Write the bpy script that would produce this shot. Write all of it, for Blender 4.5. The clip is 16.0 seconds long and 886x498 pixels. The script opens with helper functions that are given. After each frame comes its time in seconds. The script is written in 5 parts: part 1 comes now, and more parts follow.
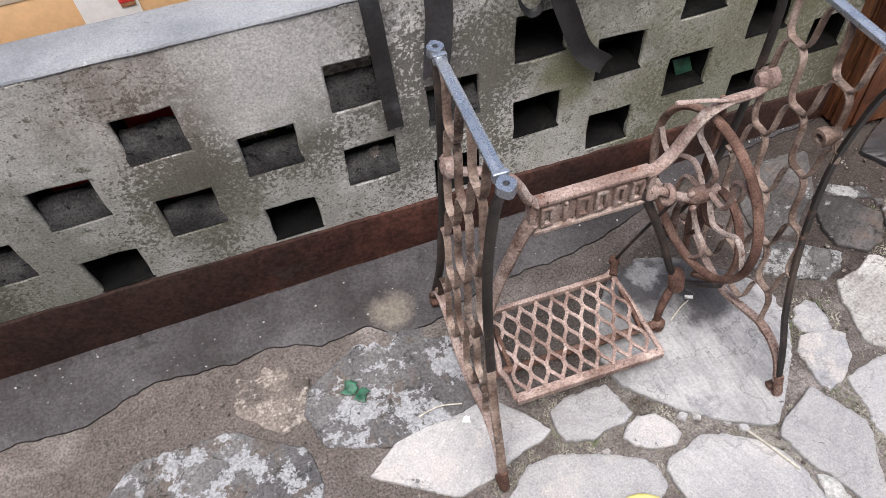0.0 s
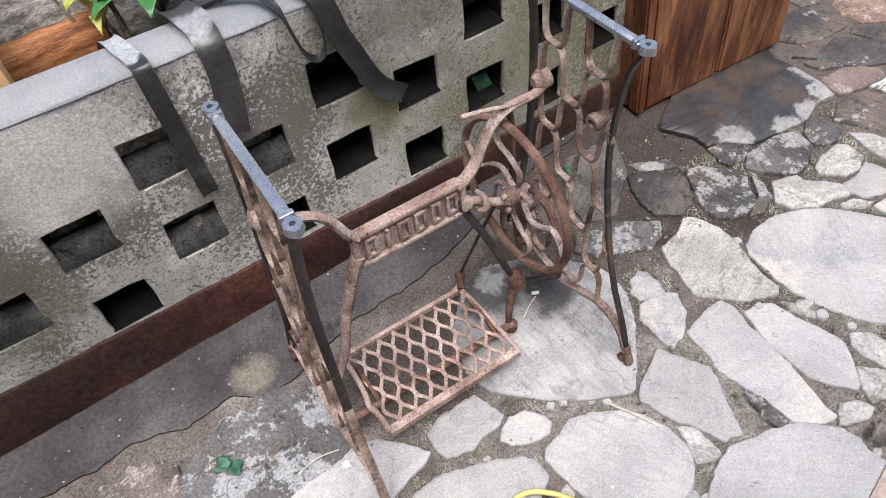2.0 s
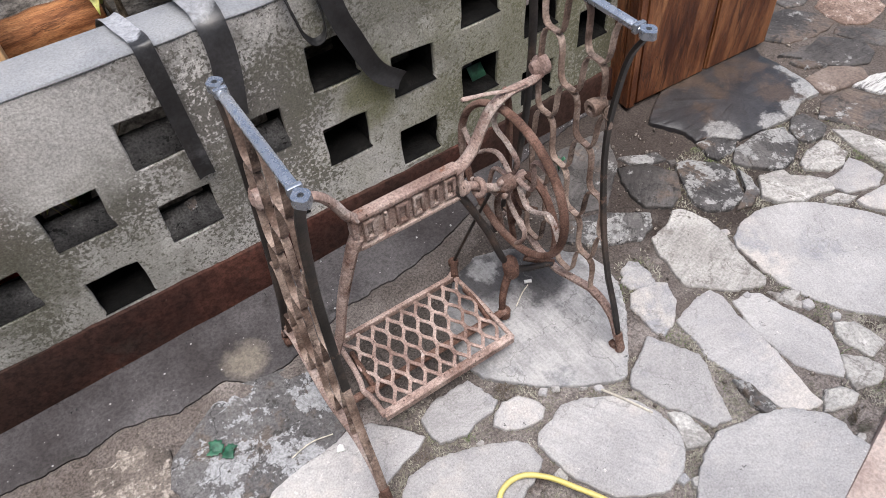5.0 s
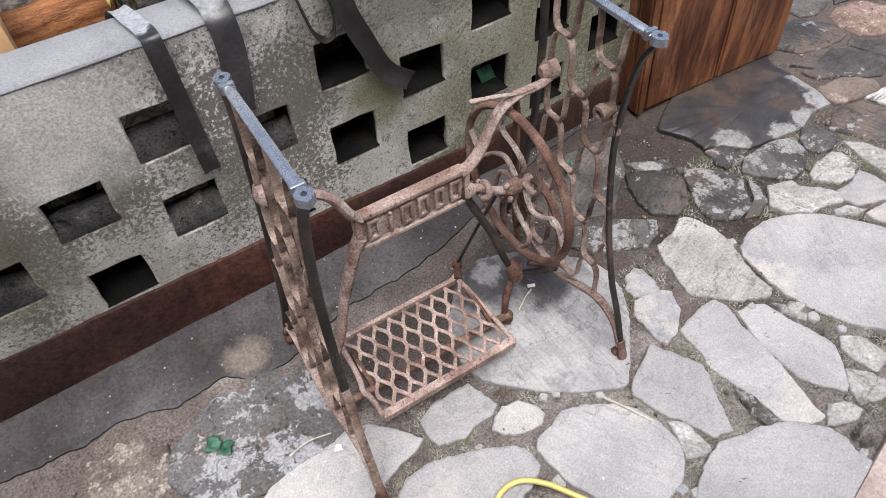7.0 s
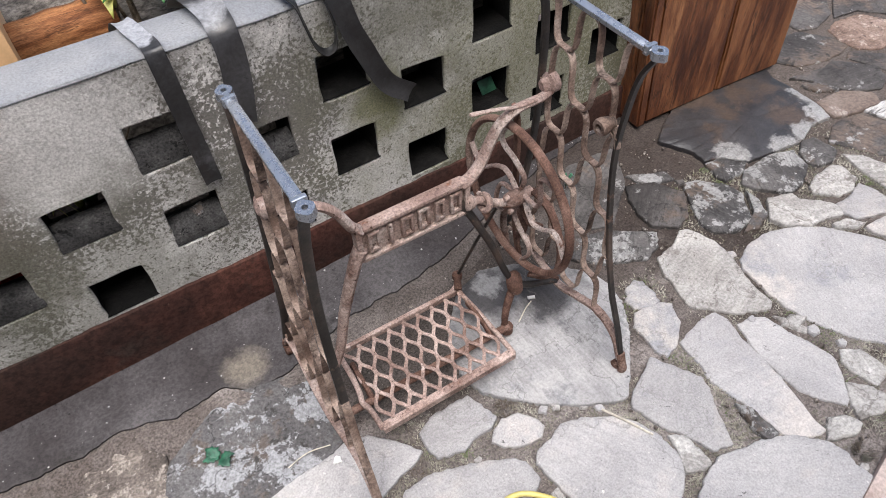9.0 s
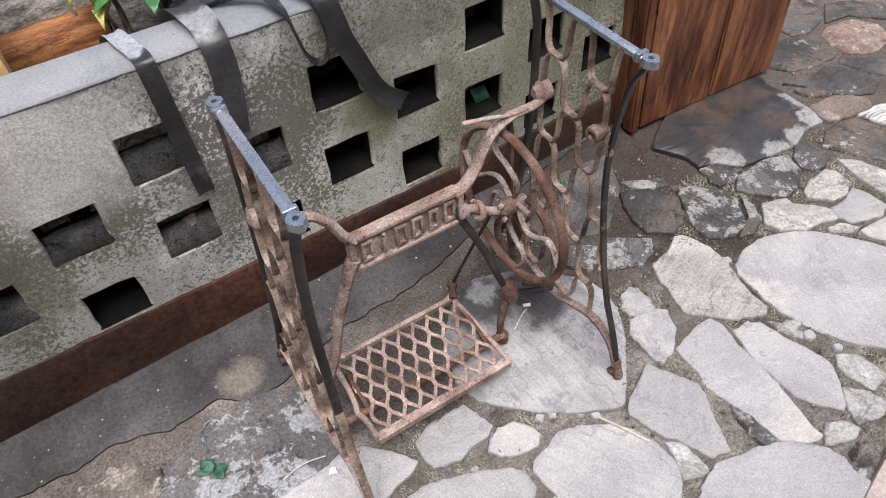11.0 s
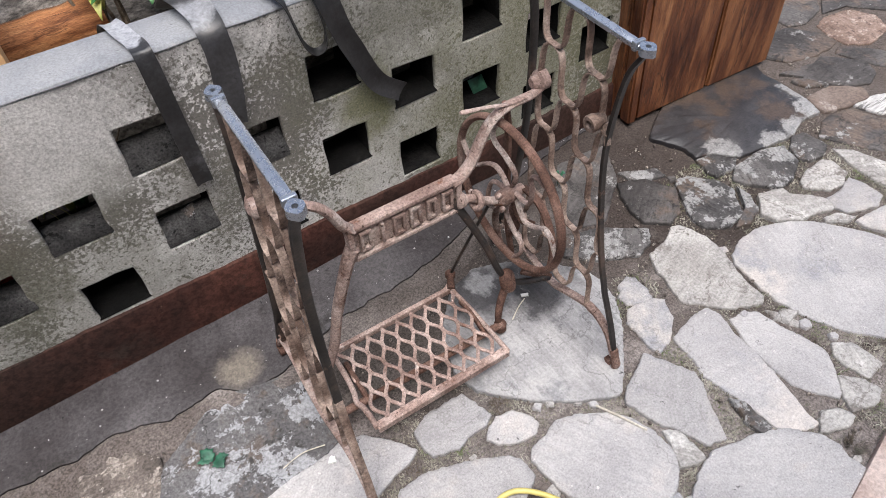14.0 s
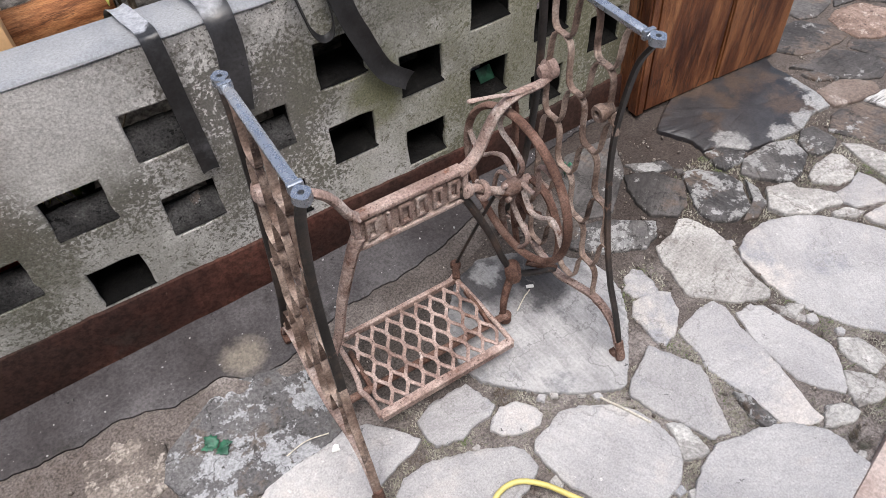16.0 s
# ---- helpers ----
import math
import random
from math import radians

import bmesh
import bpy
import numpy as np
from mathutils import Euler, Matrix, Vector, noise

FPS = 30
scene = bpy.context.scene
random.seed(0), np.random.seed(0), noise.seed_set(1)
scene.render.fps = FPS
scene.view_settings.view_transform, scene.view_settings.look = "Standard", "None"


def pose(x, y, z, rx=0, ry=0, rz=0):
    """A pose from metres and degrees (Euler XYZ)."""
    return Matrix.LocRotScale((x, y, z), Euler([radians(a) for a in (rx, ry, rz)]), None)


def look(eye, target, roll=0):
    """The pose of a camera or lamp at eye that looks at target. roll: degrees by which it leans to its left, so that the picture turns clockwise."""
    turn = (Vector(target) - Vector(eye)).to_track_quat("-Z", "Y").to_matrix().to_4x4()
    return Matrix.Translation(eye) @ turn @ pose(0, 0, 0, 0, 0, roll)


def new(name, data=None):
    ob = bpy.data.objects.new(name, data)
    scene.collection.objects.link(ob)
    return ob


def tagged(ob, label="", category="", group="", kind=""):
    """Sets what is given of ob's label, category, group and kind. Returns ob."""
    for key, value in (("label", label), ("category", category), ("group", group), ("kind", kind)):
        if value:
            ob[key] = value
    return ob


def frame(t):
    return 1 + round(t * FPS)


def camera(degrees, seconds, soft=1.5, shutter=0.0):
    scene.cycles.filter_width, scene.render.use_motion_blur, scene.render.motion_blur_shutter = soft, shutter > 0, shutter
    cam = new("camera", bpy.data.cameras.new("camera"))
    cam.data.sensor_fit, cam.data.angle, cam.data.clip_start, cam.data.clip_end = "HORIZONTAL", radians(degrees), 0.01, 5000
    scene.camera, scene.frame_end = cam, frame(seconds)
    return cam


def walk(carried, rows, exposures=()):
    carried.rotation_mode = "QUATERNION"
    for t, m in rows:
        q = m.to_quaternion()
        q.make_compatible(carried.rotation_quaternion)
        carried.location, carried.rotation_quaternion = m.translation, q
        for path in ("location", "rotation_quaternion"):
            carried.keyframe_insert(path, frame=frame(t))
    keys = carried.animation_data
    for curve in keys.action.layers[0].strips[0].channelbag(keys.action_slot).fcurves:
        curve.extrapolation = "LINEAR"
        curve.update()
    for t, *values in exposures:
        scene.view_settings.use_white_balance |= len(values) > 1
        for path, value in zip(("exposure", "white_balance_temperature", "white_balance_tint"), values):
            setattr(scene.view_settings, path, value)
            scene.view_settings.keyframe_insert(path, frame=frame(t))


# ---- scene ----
cam = camera(66.1, 16.0, soft=0.5)
PATH = [
    (0, (-0.402, -0.987, 1.29), (-0.087, 0.178, -0.305), -5.8),
    (0.5, (-0.318, -1.052, 1.296), (-0.041, 0.22, -0.222), -6.2),
    (1, (-0.28, -1.08, 1.297), (0.09, 0.189, -0.205), -7.0),
    (1.5, (-0.291, -1.074, 1.295), (0.249, 0.147, -0.194), -9.9),
    (2, (-0.313, -1.06, 1.289), (0.321, 0.047, -0.251), -7.0),
    (2.5, (-0.341, -1.068, 1.29), (0.332, 0.006, -0.257), -6.0),
    (3, (-0.356, -1.061, 1.284), (0.334, 0.032, -0.242), -4.7),
    (3.5, (-0.358, -1.065, 1.275), (0.335, 0.01, -0.263), -4.5),
    (5.8, (-0.355, -1.07, 1.276), (0.316, 0.019, -0.261), -4.4),
    (6, (-0.354, -1.073, 1.275), (0.315, 0.033, -0.252), -4.6),
    (6.5, (-0.353, -1.069, 1.274), (0.319, 0.029, -0.256), -3.3),
    (7, (-0.351, -1.064, 1.273), (0.321, 0.024, -0.265), -3.3),
    (7.5, (-0.347, -1.06, 1.276), (0.344, 0.034, -0.248), -3.2),
    (8, (-0.347, -1.058, 1.275), (0.335, 0.041, -0.25), -3.3),
    (8.5, (-0.348, -1.061, 1.276), (0.336, 0.033, -0.252), -3.1),
    (9, (-0.349, -1.061, 1.278), (0.334, 0.043, -0.243), -3.0),
    (11.5, (-0.34, -1.061, 1.277), (0.364, 0.05, -0.23), -3.1),
    (12, (-0.343, -1.064, 1.277), (0.363, 0.042, -0.232), -2.7),
    (12.5, (-0.349, -1.065, 1.273), (0.344, 0.036, -0.247), -2.6),
    (13, (-0.35, -1.066, 1.274), (0.349, 0.024, -0.25), -2.5),
    (13.5, (-0.348, -1.066, 1.278), (0.366, 0.035, -0.232), -3.0),
    (14, (-0.347, -1.067, 1.276), (0.349, 0.03, -0.245), -3.2),
    (14.5, (-0.348, -1.07, 1.277), (0.347, 0.026, -0.245), -2.8),
    (15, (-0.348, -1.069, 1.274), (0.347, 0.029, -0.246), -2.4),
    (15.5, (-0.345, -1.068, 1.274), (0.351, 0.019, -0.253), -2.7),
    (16, (-0.349, -1.067, 1.27), (0.325, 0.024, -0.265), -3.1),
]
walk(cam, [(t, look(eye, target, roll)) for t, eye, target, roll in PATH], exposures=[(0.0, 0.57, 6480, 11), (0.6, 0.71, 6480, 11), (1.0, 0.76, 6480, 11), (1.5, 0.74, 6480, 11), (2.5, 0.57, 6480, 11), (3.2, 0.52, 6480, 11), (16.0, 0.52, 6480, 11)])
# ---------------------------------------------------------------- light
world = bpy.data.worlds.new("sky")
scene.world = world
world.use_nodes = True
wn = world.node_tree
sky = wn.nodes.new("ShaderNodeTexSky")
sky.sky_type = "NISHITA"
sky.sun_disc = False
sky.sun_elevation, sky.sun_rotation = radians(62), radians(200)
sky.air_density, sky.dust_density = 1.0, 4.0
wn.links.new(sky.outputs[0], wn.nodes["Background"].inputs[0])
wn.nodes["Background"].inputs[1].default_value = 0.13
sun_data = bpy.data.lights.new("sun", "SUN")
sun_data.energy, sun_data.angle, sun_data.color = 3.4, radians(50), (1.0, 0.985, 0.97)
sun = new("sun", sun_data)
sun.matrix_world = look((-0.5, -1.1, 4.5), (0, 0, 0))


# ---------------------------------------------------------------- materials
def surf(name, ramp, scale=8.0, rough=0.85, metal=0.0, bump=0.3, fine=90.0, patches=(), grain=0.35, rand=0.0, stretch=(1, 1, 1), dist=0.004, zones=(), strata=0.0, veins=None, flakes=None, ledges=0.0):
    """Procedural surface: a broad noise ramp, patches of other colours with their own outlines, fine grain and relief."""
    m = bpy.data.materials.new(name)
    m.use_nodes = True
    nt = m.node_tree
    N, K = nt.nodes.new, nt.links.new
    bsdf = nt.nodes["Principled BSDF"]
    co, info, mapping, add = N("ShaderNodeTexCoord"), N("ShaderNodeObjectInfo"), N("ShaderNodeMapping"), N("ShaderNodeVectorMath")
    K(co.outputs["Object"], mapping.inputs["Vector"])
    mapping.inputs["Scale"].default_value = stretch
    mul = N("ShaderNodeMath")
    mul.operation = "MULTIPLY"
    mul.inputs[1].default_value = 37.0
    K(info.outputs["Random"], mul.inputs[0])
    K(mapping.outputs[0], add.inputs[0])
    K(mul.outputs[0], add.inputs[1])
    vec = add.outputs[0]

    def noisy(s, detail=8.0, roughness=0.6, shift=0.0):
        n = N("ShaderNodeTexNoise")
        n.inputs["Scale"].default_value, n.inputs["Detail"].default_value, n.inputs["Roughness"].default_value = s, detail, roughness
        if shift:
            v = N("ShaderNodeVectorMath")
            K(vec, v.inputs[0])
            v.inputs[1].default_value = (shift, shift * 0.7, -shift)
            K(v.outputs[0], n.inputs["Vector"])
        else:
            K(vec, n.inputs["Vector"])
        return n.outputs["Fac"]

    broad = noisy(scale)
    cr = N("ShaderNodeValToRGB")
    e = cr.color_ramp.elements
    for i, c in enumerate(ramp):
        pos = 0.38 + 0.24 * i / max(1, len(ramp) - 1)
        el = e[i] if i < 2 else e.new(pos)
        el.position, el.color = pos, (*c, 1)
    K(broad, cr.inputs[0])
    col = cr.outputs[0]
    for i, (pc, ps, lo, hi) in enumerate(patches):
        r = N("ShaderNodeMapRange")
        r.inputs["From Min"].default_value, r.inputs["From Max"].default_value = lo, hi
        K(noisy(ps, 11.0, 0.72, 3.1 + 2.7 * i), r.inputs["Value"])
        mx = N("ShaderNodeMix")
        mx.data_type = "RGBA"
        K(r.outputs[0], mx.inputs["Factor"])
        K(col, mx.inputs["A"])
        mx.inputs["B"].default_value = (*pc, 1)
        col = mx.outputs["Result"]
    # weathered skin with crisp torn edges, gathered in large areas: colour, fine scale, large scale, threshold, width
    if flakes:
        fc, fs, fl, ft, fw = flakes
        fa = N("ShaderNodeMath")
        fa.operation = "MULTIPLY_ADD"
        K(noisy(fl, 3.0, 0.55, 31.0), fa.inputs[0])
        fa.inputs[1].default_value = 1.1
        K(noisy(fs, 10.0, 0.68, 17.0), fa.inputs[2])
        r = N("ShaderNodeMapRange")
        r.inputs["From Min"].default_value, r.inputs["From Max"].default_value = ft, ft + fw
        r.inputs["To Max"].default_value = 0.9
        K(fa.outputs[0], r.inputs["Value"])
        mx = N("ShaderNodeMix")
        mx.data_type = "RGBA"
        K(r.outputs[0], mx.inputs["Factor"])
        K(col, mx.inputs["A"])
        mx.inputs["B"].default_value = (*fc, 1)
        col = mx.outputs["Result"]
    # stains, painted shade and painted sheen: colour, middle, radius, softness, noise scale, strength
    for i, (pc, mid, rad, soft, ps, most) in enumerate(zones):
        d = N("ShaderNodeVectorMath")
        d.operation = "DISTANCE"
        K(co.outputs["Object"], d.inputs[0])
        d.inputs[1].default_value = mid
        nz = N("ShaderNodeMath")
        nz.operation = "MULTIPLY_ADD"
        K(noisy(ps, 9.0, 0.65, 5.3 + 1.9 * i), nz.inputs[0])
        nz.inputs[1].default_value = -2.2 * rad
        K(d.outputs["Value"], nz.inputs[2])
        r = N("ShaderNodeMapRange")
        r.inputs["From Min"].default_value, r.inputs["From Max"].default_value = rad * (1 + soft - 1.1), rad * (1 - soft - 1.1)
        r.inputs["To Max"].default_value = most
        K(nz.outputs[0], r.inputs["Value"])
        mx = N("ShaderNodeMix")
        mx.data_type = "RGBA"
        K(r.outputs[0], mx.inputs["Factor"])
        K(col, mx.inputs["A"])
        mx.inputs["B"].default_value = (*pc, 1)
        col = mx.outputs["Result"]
    # hairline cleavage edges: colour, scale, width, strength
    if veins:
        vc, vs, vw, vk = veins
        sub = N("ShaderNodeMath")
        sub.operation = "SUBTRACT"
        K(noisy(vs, 7.0, 0.55, 21.7), sub.inputs[0])
        sub.inputs[1].default_value = 0.5
        ab = N("ShaderNodeMath")
        ab.operation = "ABSOLUTE"
        K(sub.outputs[0], ab.inputs[0])
        r = N("ShaderNodeMapRange")
        r.inputs["From Max"].default_value = vw
        r.inputs["To Min"].default_value, r.inputs["To Max"].default_value = vk, 0.0
        K(ab.outputs[0], r.inputs["Value"])
        mx = N("ShaderNodeMix")
        mx.data_type = "RGBA"
        K(r.outputs[0], mx.inputs["Factor"])
        K(col, mx.inputs["A"])
        mx.inputs["B"].default_value = (*vc, 1)
        col = mx.outputs["Result"]
    small = noisy(fine, 6.0, 0.7, 11.3)
    if strata:
        # thin cleavage layers
        ms = N("ShaderNodeMapping")
        ms.inputs["Scale"].default_value = (9, 70, 40)
        turn = N("ShaderNodeVectorRotate")
        turn.rotation_type = "Z_AXIS"
        K(vec, turn.inputs["Vector"])
        K(mul.outputs[0], turn.inputs["Angle"])
        K(turn.outputs[0], ms.inputs["Vector"])
        ns = N("ShaderNodeTexNoise")
        ns.inputs["Scale"].default_value, ns.inputs["Detail"].default_value, ns.inputs["Roughness"].default_value, ns.inputs["Distortion"].default_value = 1.0, 6.0, 0.6, 1.2
        K(ms.outputs[0], ns.inputs["Vector"])
        av = N("ShaderNodeMix")
        av.inputs["Factor"].default_value = strata
        K(small, av.inputs["A"])
        K(ns.outputs["Fac"], av.inputs["B"])
        small = av.outputs["Result"]
    gr = N("ShaderNodeMapRange")
    gr.inputs["From Min"].default_value, gr.inputs["From Max"].default_value = 0.38, 0.62
    gr.inputs["To Min"].default_value, gr.inputs["To Max"].default_value = 1 - grain, 1 + grain
    K(small, gr.inputs["Value"])
    hsv = N("ShaderNodeHueSaturation")
    K(col, hsv.inputs["Color"])
    if rand:
        rr = N("ShaderNodeMapRange")
        rr.inputs["To Min"].default_value, rr.inputs["To Max"].default_value = 1 - rand, 1 + rand
        K(info.outputs["Random"], rr.inputs["Value"])
        mm = N("ShaderNodeMath")
        mm.operation = "MULTIPLY"
        K(gr.outputs[0], mm.inputs[0])
        K(rr.outputs[0], mm.inputs[1])
        K(mm.outputs[0], hsv.inputs["Value"])
    else:
        K(gr.outputs[0], hsv.inputs["Value"])
    K(hsv.outputs[0], bsdf.inputs["Base Color"])
    rg = N("ShaderNodeMapRange")
    rg.inputs["To Min"].default_value, rg.inputs["To Max"].default_value = max(0.05, rough - 0.15), min(1.0, rough + 0.15)
    K(small, rg.inputs["Value"])
    K(rg.outputs[0], bsdf.inputs["Roughness"])
    bsdf.inputs["Metallic"].default_value = metal
    bsdf.inputs["Specular IOR Level"].default_value = 0.5 if rough < 0.6 else 0.15
    mixh = N("ShaderNodeMath")
    mixh.operation = "MULTIPLY_ADD"
    K(small, mixh.inputs[0])
    mixh.inputs[1].default_value = 0.5
    K(broad, mixh.inputs[2])
    height = mixh.outputs[0]
    if ledges:
        # split layers that end in small sharp steps
        sn = N("ShaderNodeMath")
        sn.operation = "SNAP"
        K(noisy(scale * 0.45, 7.0, 0.62, 41.0), sn.inputs[0])
        sn.inputs[1].default_value = 0.055
        la = N("ShaderNodeMath")
        la.operation = "MULTIPLY_ADD"
        K(sn.outputs[0], la.inputs[0])
        la.inputs[1].default_value = ledges
        K(height, la.inputs[2])
        height = la.outputs[0]
    bp = N("ShaderNodeBump")
    bp.inputs["Strength"].default_value, bp.inputs["Distance"].default_value = bump, dist
    K(height, bp.inputs["Height"])
    K(bp.outputs[0], bsdf.inputs["Normal"])
    return m


# zones: darker brown near the planter, around the stand, left and far right
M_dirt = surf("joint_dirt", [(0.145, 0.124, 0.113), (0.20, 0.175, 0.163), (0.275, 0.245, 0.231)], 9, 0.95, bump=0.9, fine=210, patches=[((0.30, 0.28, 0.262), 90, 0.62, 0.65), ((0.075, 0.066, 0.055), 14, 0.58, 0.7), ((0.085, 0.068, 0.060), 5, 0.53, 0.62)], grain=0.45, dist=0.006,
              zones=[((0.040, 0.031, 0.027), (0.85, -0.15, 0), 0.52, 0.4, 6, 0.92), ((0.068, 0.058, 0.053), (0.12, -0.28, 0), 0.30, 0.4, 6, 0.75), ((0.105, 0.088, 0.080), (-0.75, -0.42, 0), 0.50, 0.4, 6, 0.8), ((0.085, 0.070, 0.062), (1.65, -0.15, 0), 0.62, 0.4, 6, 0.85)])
M_strip = surf("cement_strip", [(0.042, 0.037, 0.038), (0.061, 0.056, 0.058), (0.086, 0.080, 0.082)], 4, 0.6, bump=0.3, fine=160, patches=[((0.105, 0.098, 0.093), 6, 0.60, 0.75), ((0.030, 0.027, 0.026), 9, 0.58, 0.68), ((0.3, 0.285, 0.27), 90, 0.70, 0.73)], grain=0.3,
               zones=[((0.20, 0.175, 0.145), (-0.312, -0.165, 0), 0.042, 0.4, 14, 0.75)])
M_slate = surf("slate_light", [(0.335, 0.324, 0.326), (0.385, 0.373, 0.373), (0.43, 0.417, 0.414)], 5, 0.82, bump=0.9, fine=260, patches=[((0.49, 0.455, 0.43), 2.6, 0.52, 0.62), ((0.30, 0.30, 0.315), 3.5, 0.54, 0.62), ((0.14, 0.135, 0.135), 22, 0.655, 0.66), ((0.56, 0.54, 0.52), 70, 0.63, 0.65), ((0.20, 0.195, 0.19), 120, 0.64, 0.66)], grain=0.22, rand=0.11, ledges=3.2, strata=0.2, veins=((0.22, 0.212, 0.206), 2.2, 0.004, 0.6))
# dark zones put damp and the stand's shade into the slab's colour
M_slatewetshade = surf("slate_damp_shaded", [(0.27, 0.265, 0.268), (0.325, 0.318, 0.320), (0.375, 0.367, 0.366)], 8, 0.72, bump=0.8, fine=190, patches=[((0.44, 0.425, 0.41), 5, 0.57, 0.66), ((0.24, 0.24, 0.246), 8, 0.55, 0.62), ((0.10, 0.10, 0.10), 24, 0.675, 0.68)], grain=0.26, ledges=2.4, strata=0.45, veins=((0.16, 0.157, 0.155), 7, 0.007, 0.8),
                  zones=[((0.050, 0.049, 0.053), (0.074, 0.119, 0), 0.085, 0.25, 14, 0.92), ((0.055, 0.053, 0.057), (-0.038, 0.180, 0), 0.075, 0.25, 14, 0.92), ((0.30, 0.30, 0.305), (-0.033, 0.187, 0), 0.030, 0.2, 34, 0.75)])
M_slab = surf("wet_slab", [(0.024, 0.023, 0.025), (0.036, 0.034, 0.036), (0.056, 0.053, 0.055)], 6, 0.42, bump=0.6, fine=180, patches=[((0.070, 0.050, 0.039), 3.5, 0.50, 0.56), ((0.022, 0.021, 0.024), 7, 0.56, 0.64)], grain=0.4, ledges=2.2, strata=0.25, veins=((0.015, 0.015, 0.015), 6, 0.007, 0.6),
              zones=[((0.30, 0.295, 0.29), (0.20, -0.10, 0), 0.048, 0.15, 30, 0.92), ((0.30, 0.295, 0.29), (0.225, -0.02, 0), 0.040, 0.15, 30, 0.92), ((0.28, 0.275, 0.27), (0.09, -0.140, 0), 0.050, 0.15, 30, 0.92), ((0.27, 0.265, 0.26), (-0.01, -0.135, 0), 0.040, 0.15, 30, 0.9), ((0.24, 0.235, 0.23), (-0.15, -0.07, 0), 0.045, 0.15, 30, 0.85)])
M_mott = surf("slate_flaking", [(0.062, 0.059, 0.059), (0.088, 0.083, 0.082), (0.125, 0.118, 0.115)], 7, 0.65, bump=0.9, fine=150, patches=[((0.105, 0.083, 0.070), 6, 0.54, 0.60), ((0.25, 0.246, 0.243), 13, 0.515, 0.535), ((0.05, 0.046, 0.044), 30, 0.60, 0.63), ((0.32, 0.315, 0.305), 50, 0.62, 0.64)], grain=0.42, ledges=2.6, strata=0.45, veins=((0.03, 0.03, 0.03), 7, 0.008, 0.7))
M_streak = surf("slate_white_bands", [(0.09, 0.085, 0.082), (0.14, 0.133, 0.13), (0.20, 0.19, 0.185)], 7, 0.7, bump=0.8, fine=130, patches=[((0.50, 0.49, 0.48), 14, 0.50, 0.52)], grain=0.3, ledges=2.4, stretch=(0.25, 2.2, 1))
M_tanred = surf("stone_brown_flat", [(0.135, 0.105, 0.09), (0.175, 0.138, 0.12), (0.215, 0.175, 0.155)], 7, 0.85, bump=0.5, fine=120, patches=[((0.30, 0.26, 0.235), 9, 0.60, 0.64)], grain=0.24)
M_pale = surf("stone_pale", [(0.31, 0.295, 0.28), (0.37, 0.355, 0.34), (0.43, 0.415, 0.395)], 8, 0.85, bump=1.0, fine=160, patches=[((0.23, 0.212, 0.198), 11, 0.58, 0.62), ((0.50, 0.485, 0.465), 8, 0.56, 0.62), ((0.14, 0.127, 0.114), 26, 0.64, 0.66)], grain=0.34, ledges=5.5, strata=0.3, veins=((0.17, 0.155, 0.142), 6, 0.009, 0.8))
M_dark = surf("slate_dark", [(0.048, 0.044, 0.043), (0.074, 0.068, 0.066), (0.105, 0.098, 0.095)], 5, 0.6, bump=0.8, fine=120, patches=[((0.125, 0.098, 0.083), 5, 0.53, 0.60), ((0.24, 0.235, 0.23), 10, 0.59, 0.62), ((0.042, 0.039, 0.038), 13, 0.58, 0.64), ((0.28, 0.275, 0.27), 34, 0.64, 0.66)], grain=0.38, rand=0.15, ledges=2.4, strata=0.45, veins=((0.025, 0.024, 0.023), 8, 0.009, 0.7))
M_peel = surf("slate_mottled", [(0.080, 0.077, 0.079), (0.112, 0.108, 0.110), (0.15, 0.145, 0.146)], 6, 0.7, bump=0.8, fine=170, patches=[((0.120, 0.102, 0.091), 6, 0.50, 0.55), ((0.30, 0.303, 0.315), 15, 0.52, 0.532), ((0.055, 0.052, 0.05), 30, 0.60, 0.63), ((0.29, 0.293, 0.305), 50, 0.61, 0.625)], ledges=2.8, grain=0.34, veins=((0.025, 0.025, 0.025), 6, 0.007, 0.85))
M_tan = surf("stone_tan", [(0.10, 0.085, 0.076), (0.145, 0.123, 0.110), (0.20, 0.172, 0.152)], 12, 0.9, bump=0.7, fine=170, patches=[((0.30, 0.265, 0.235), 26, 0.53, 0.57), ((0.075, 0.064, 0.058), 12, 0.57, 0.63), ((0.36, 0.33, 0.30), 60, 0.60, 0.63)], grain=0.38)
M_red = surf("stone_red_granite", [(0.15, 0.105, 0.085), (0.21, 0.15, 0.125), (0.27, 0.205, 0.175)], 12, 0.85, bump=0.6, fine=150, patches=[((0.35, 0.285, 0.245), 40, 0.56, 0.59), ((0.09, 0.063, 0.054), 50, 0.58, 0.62)], grain=0.3)
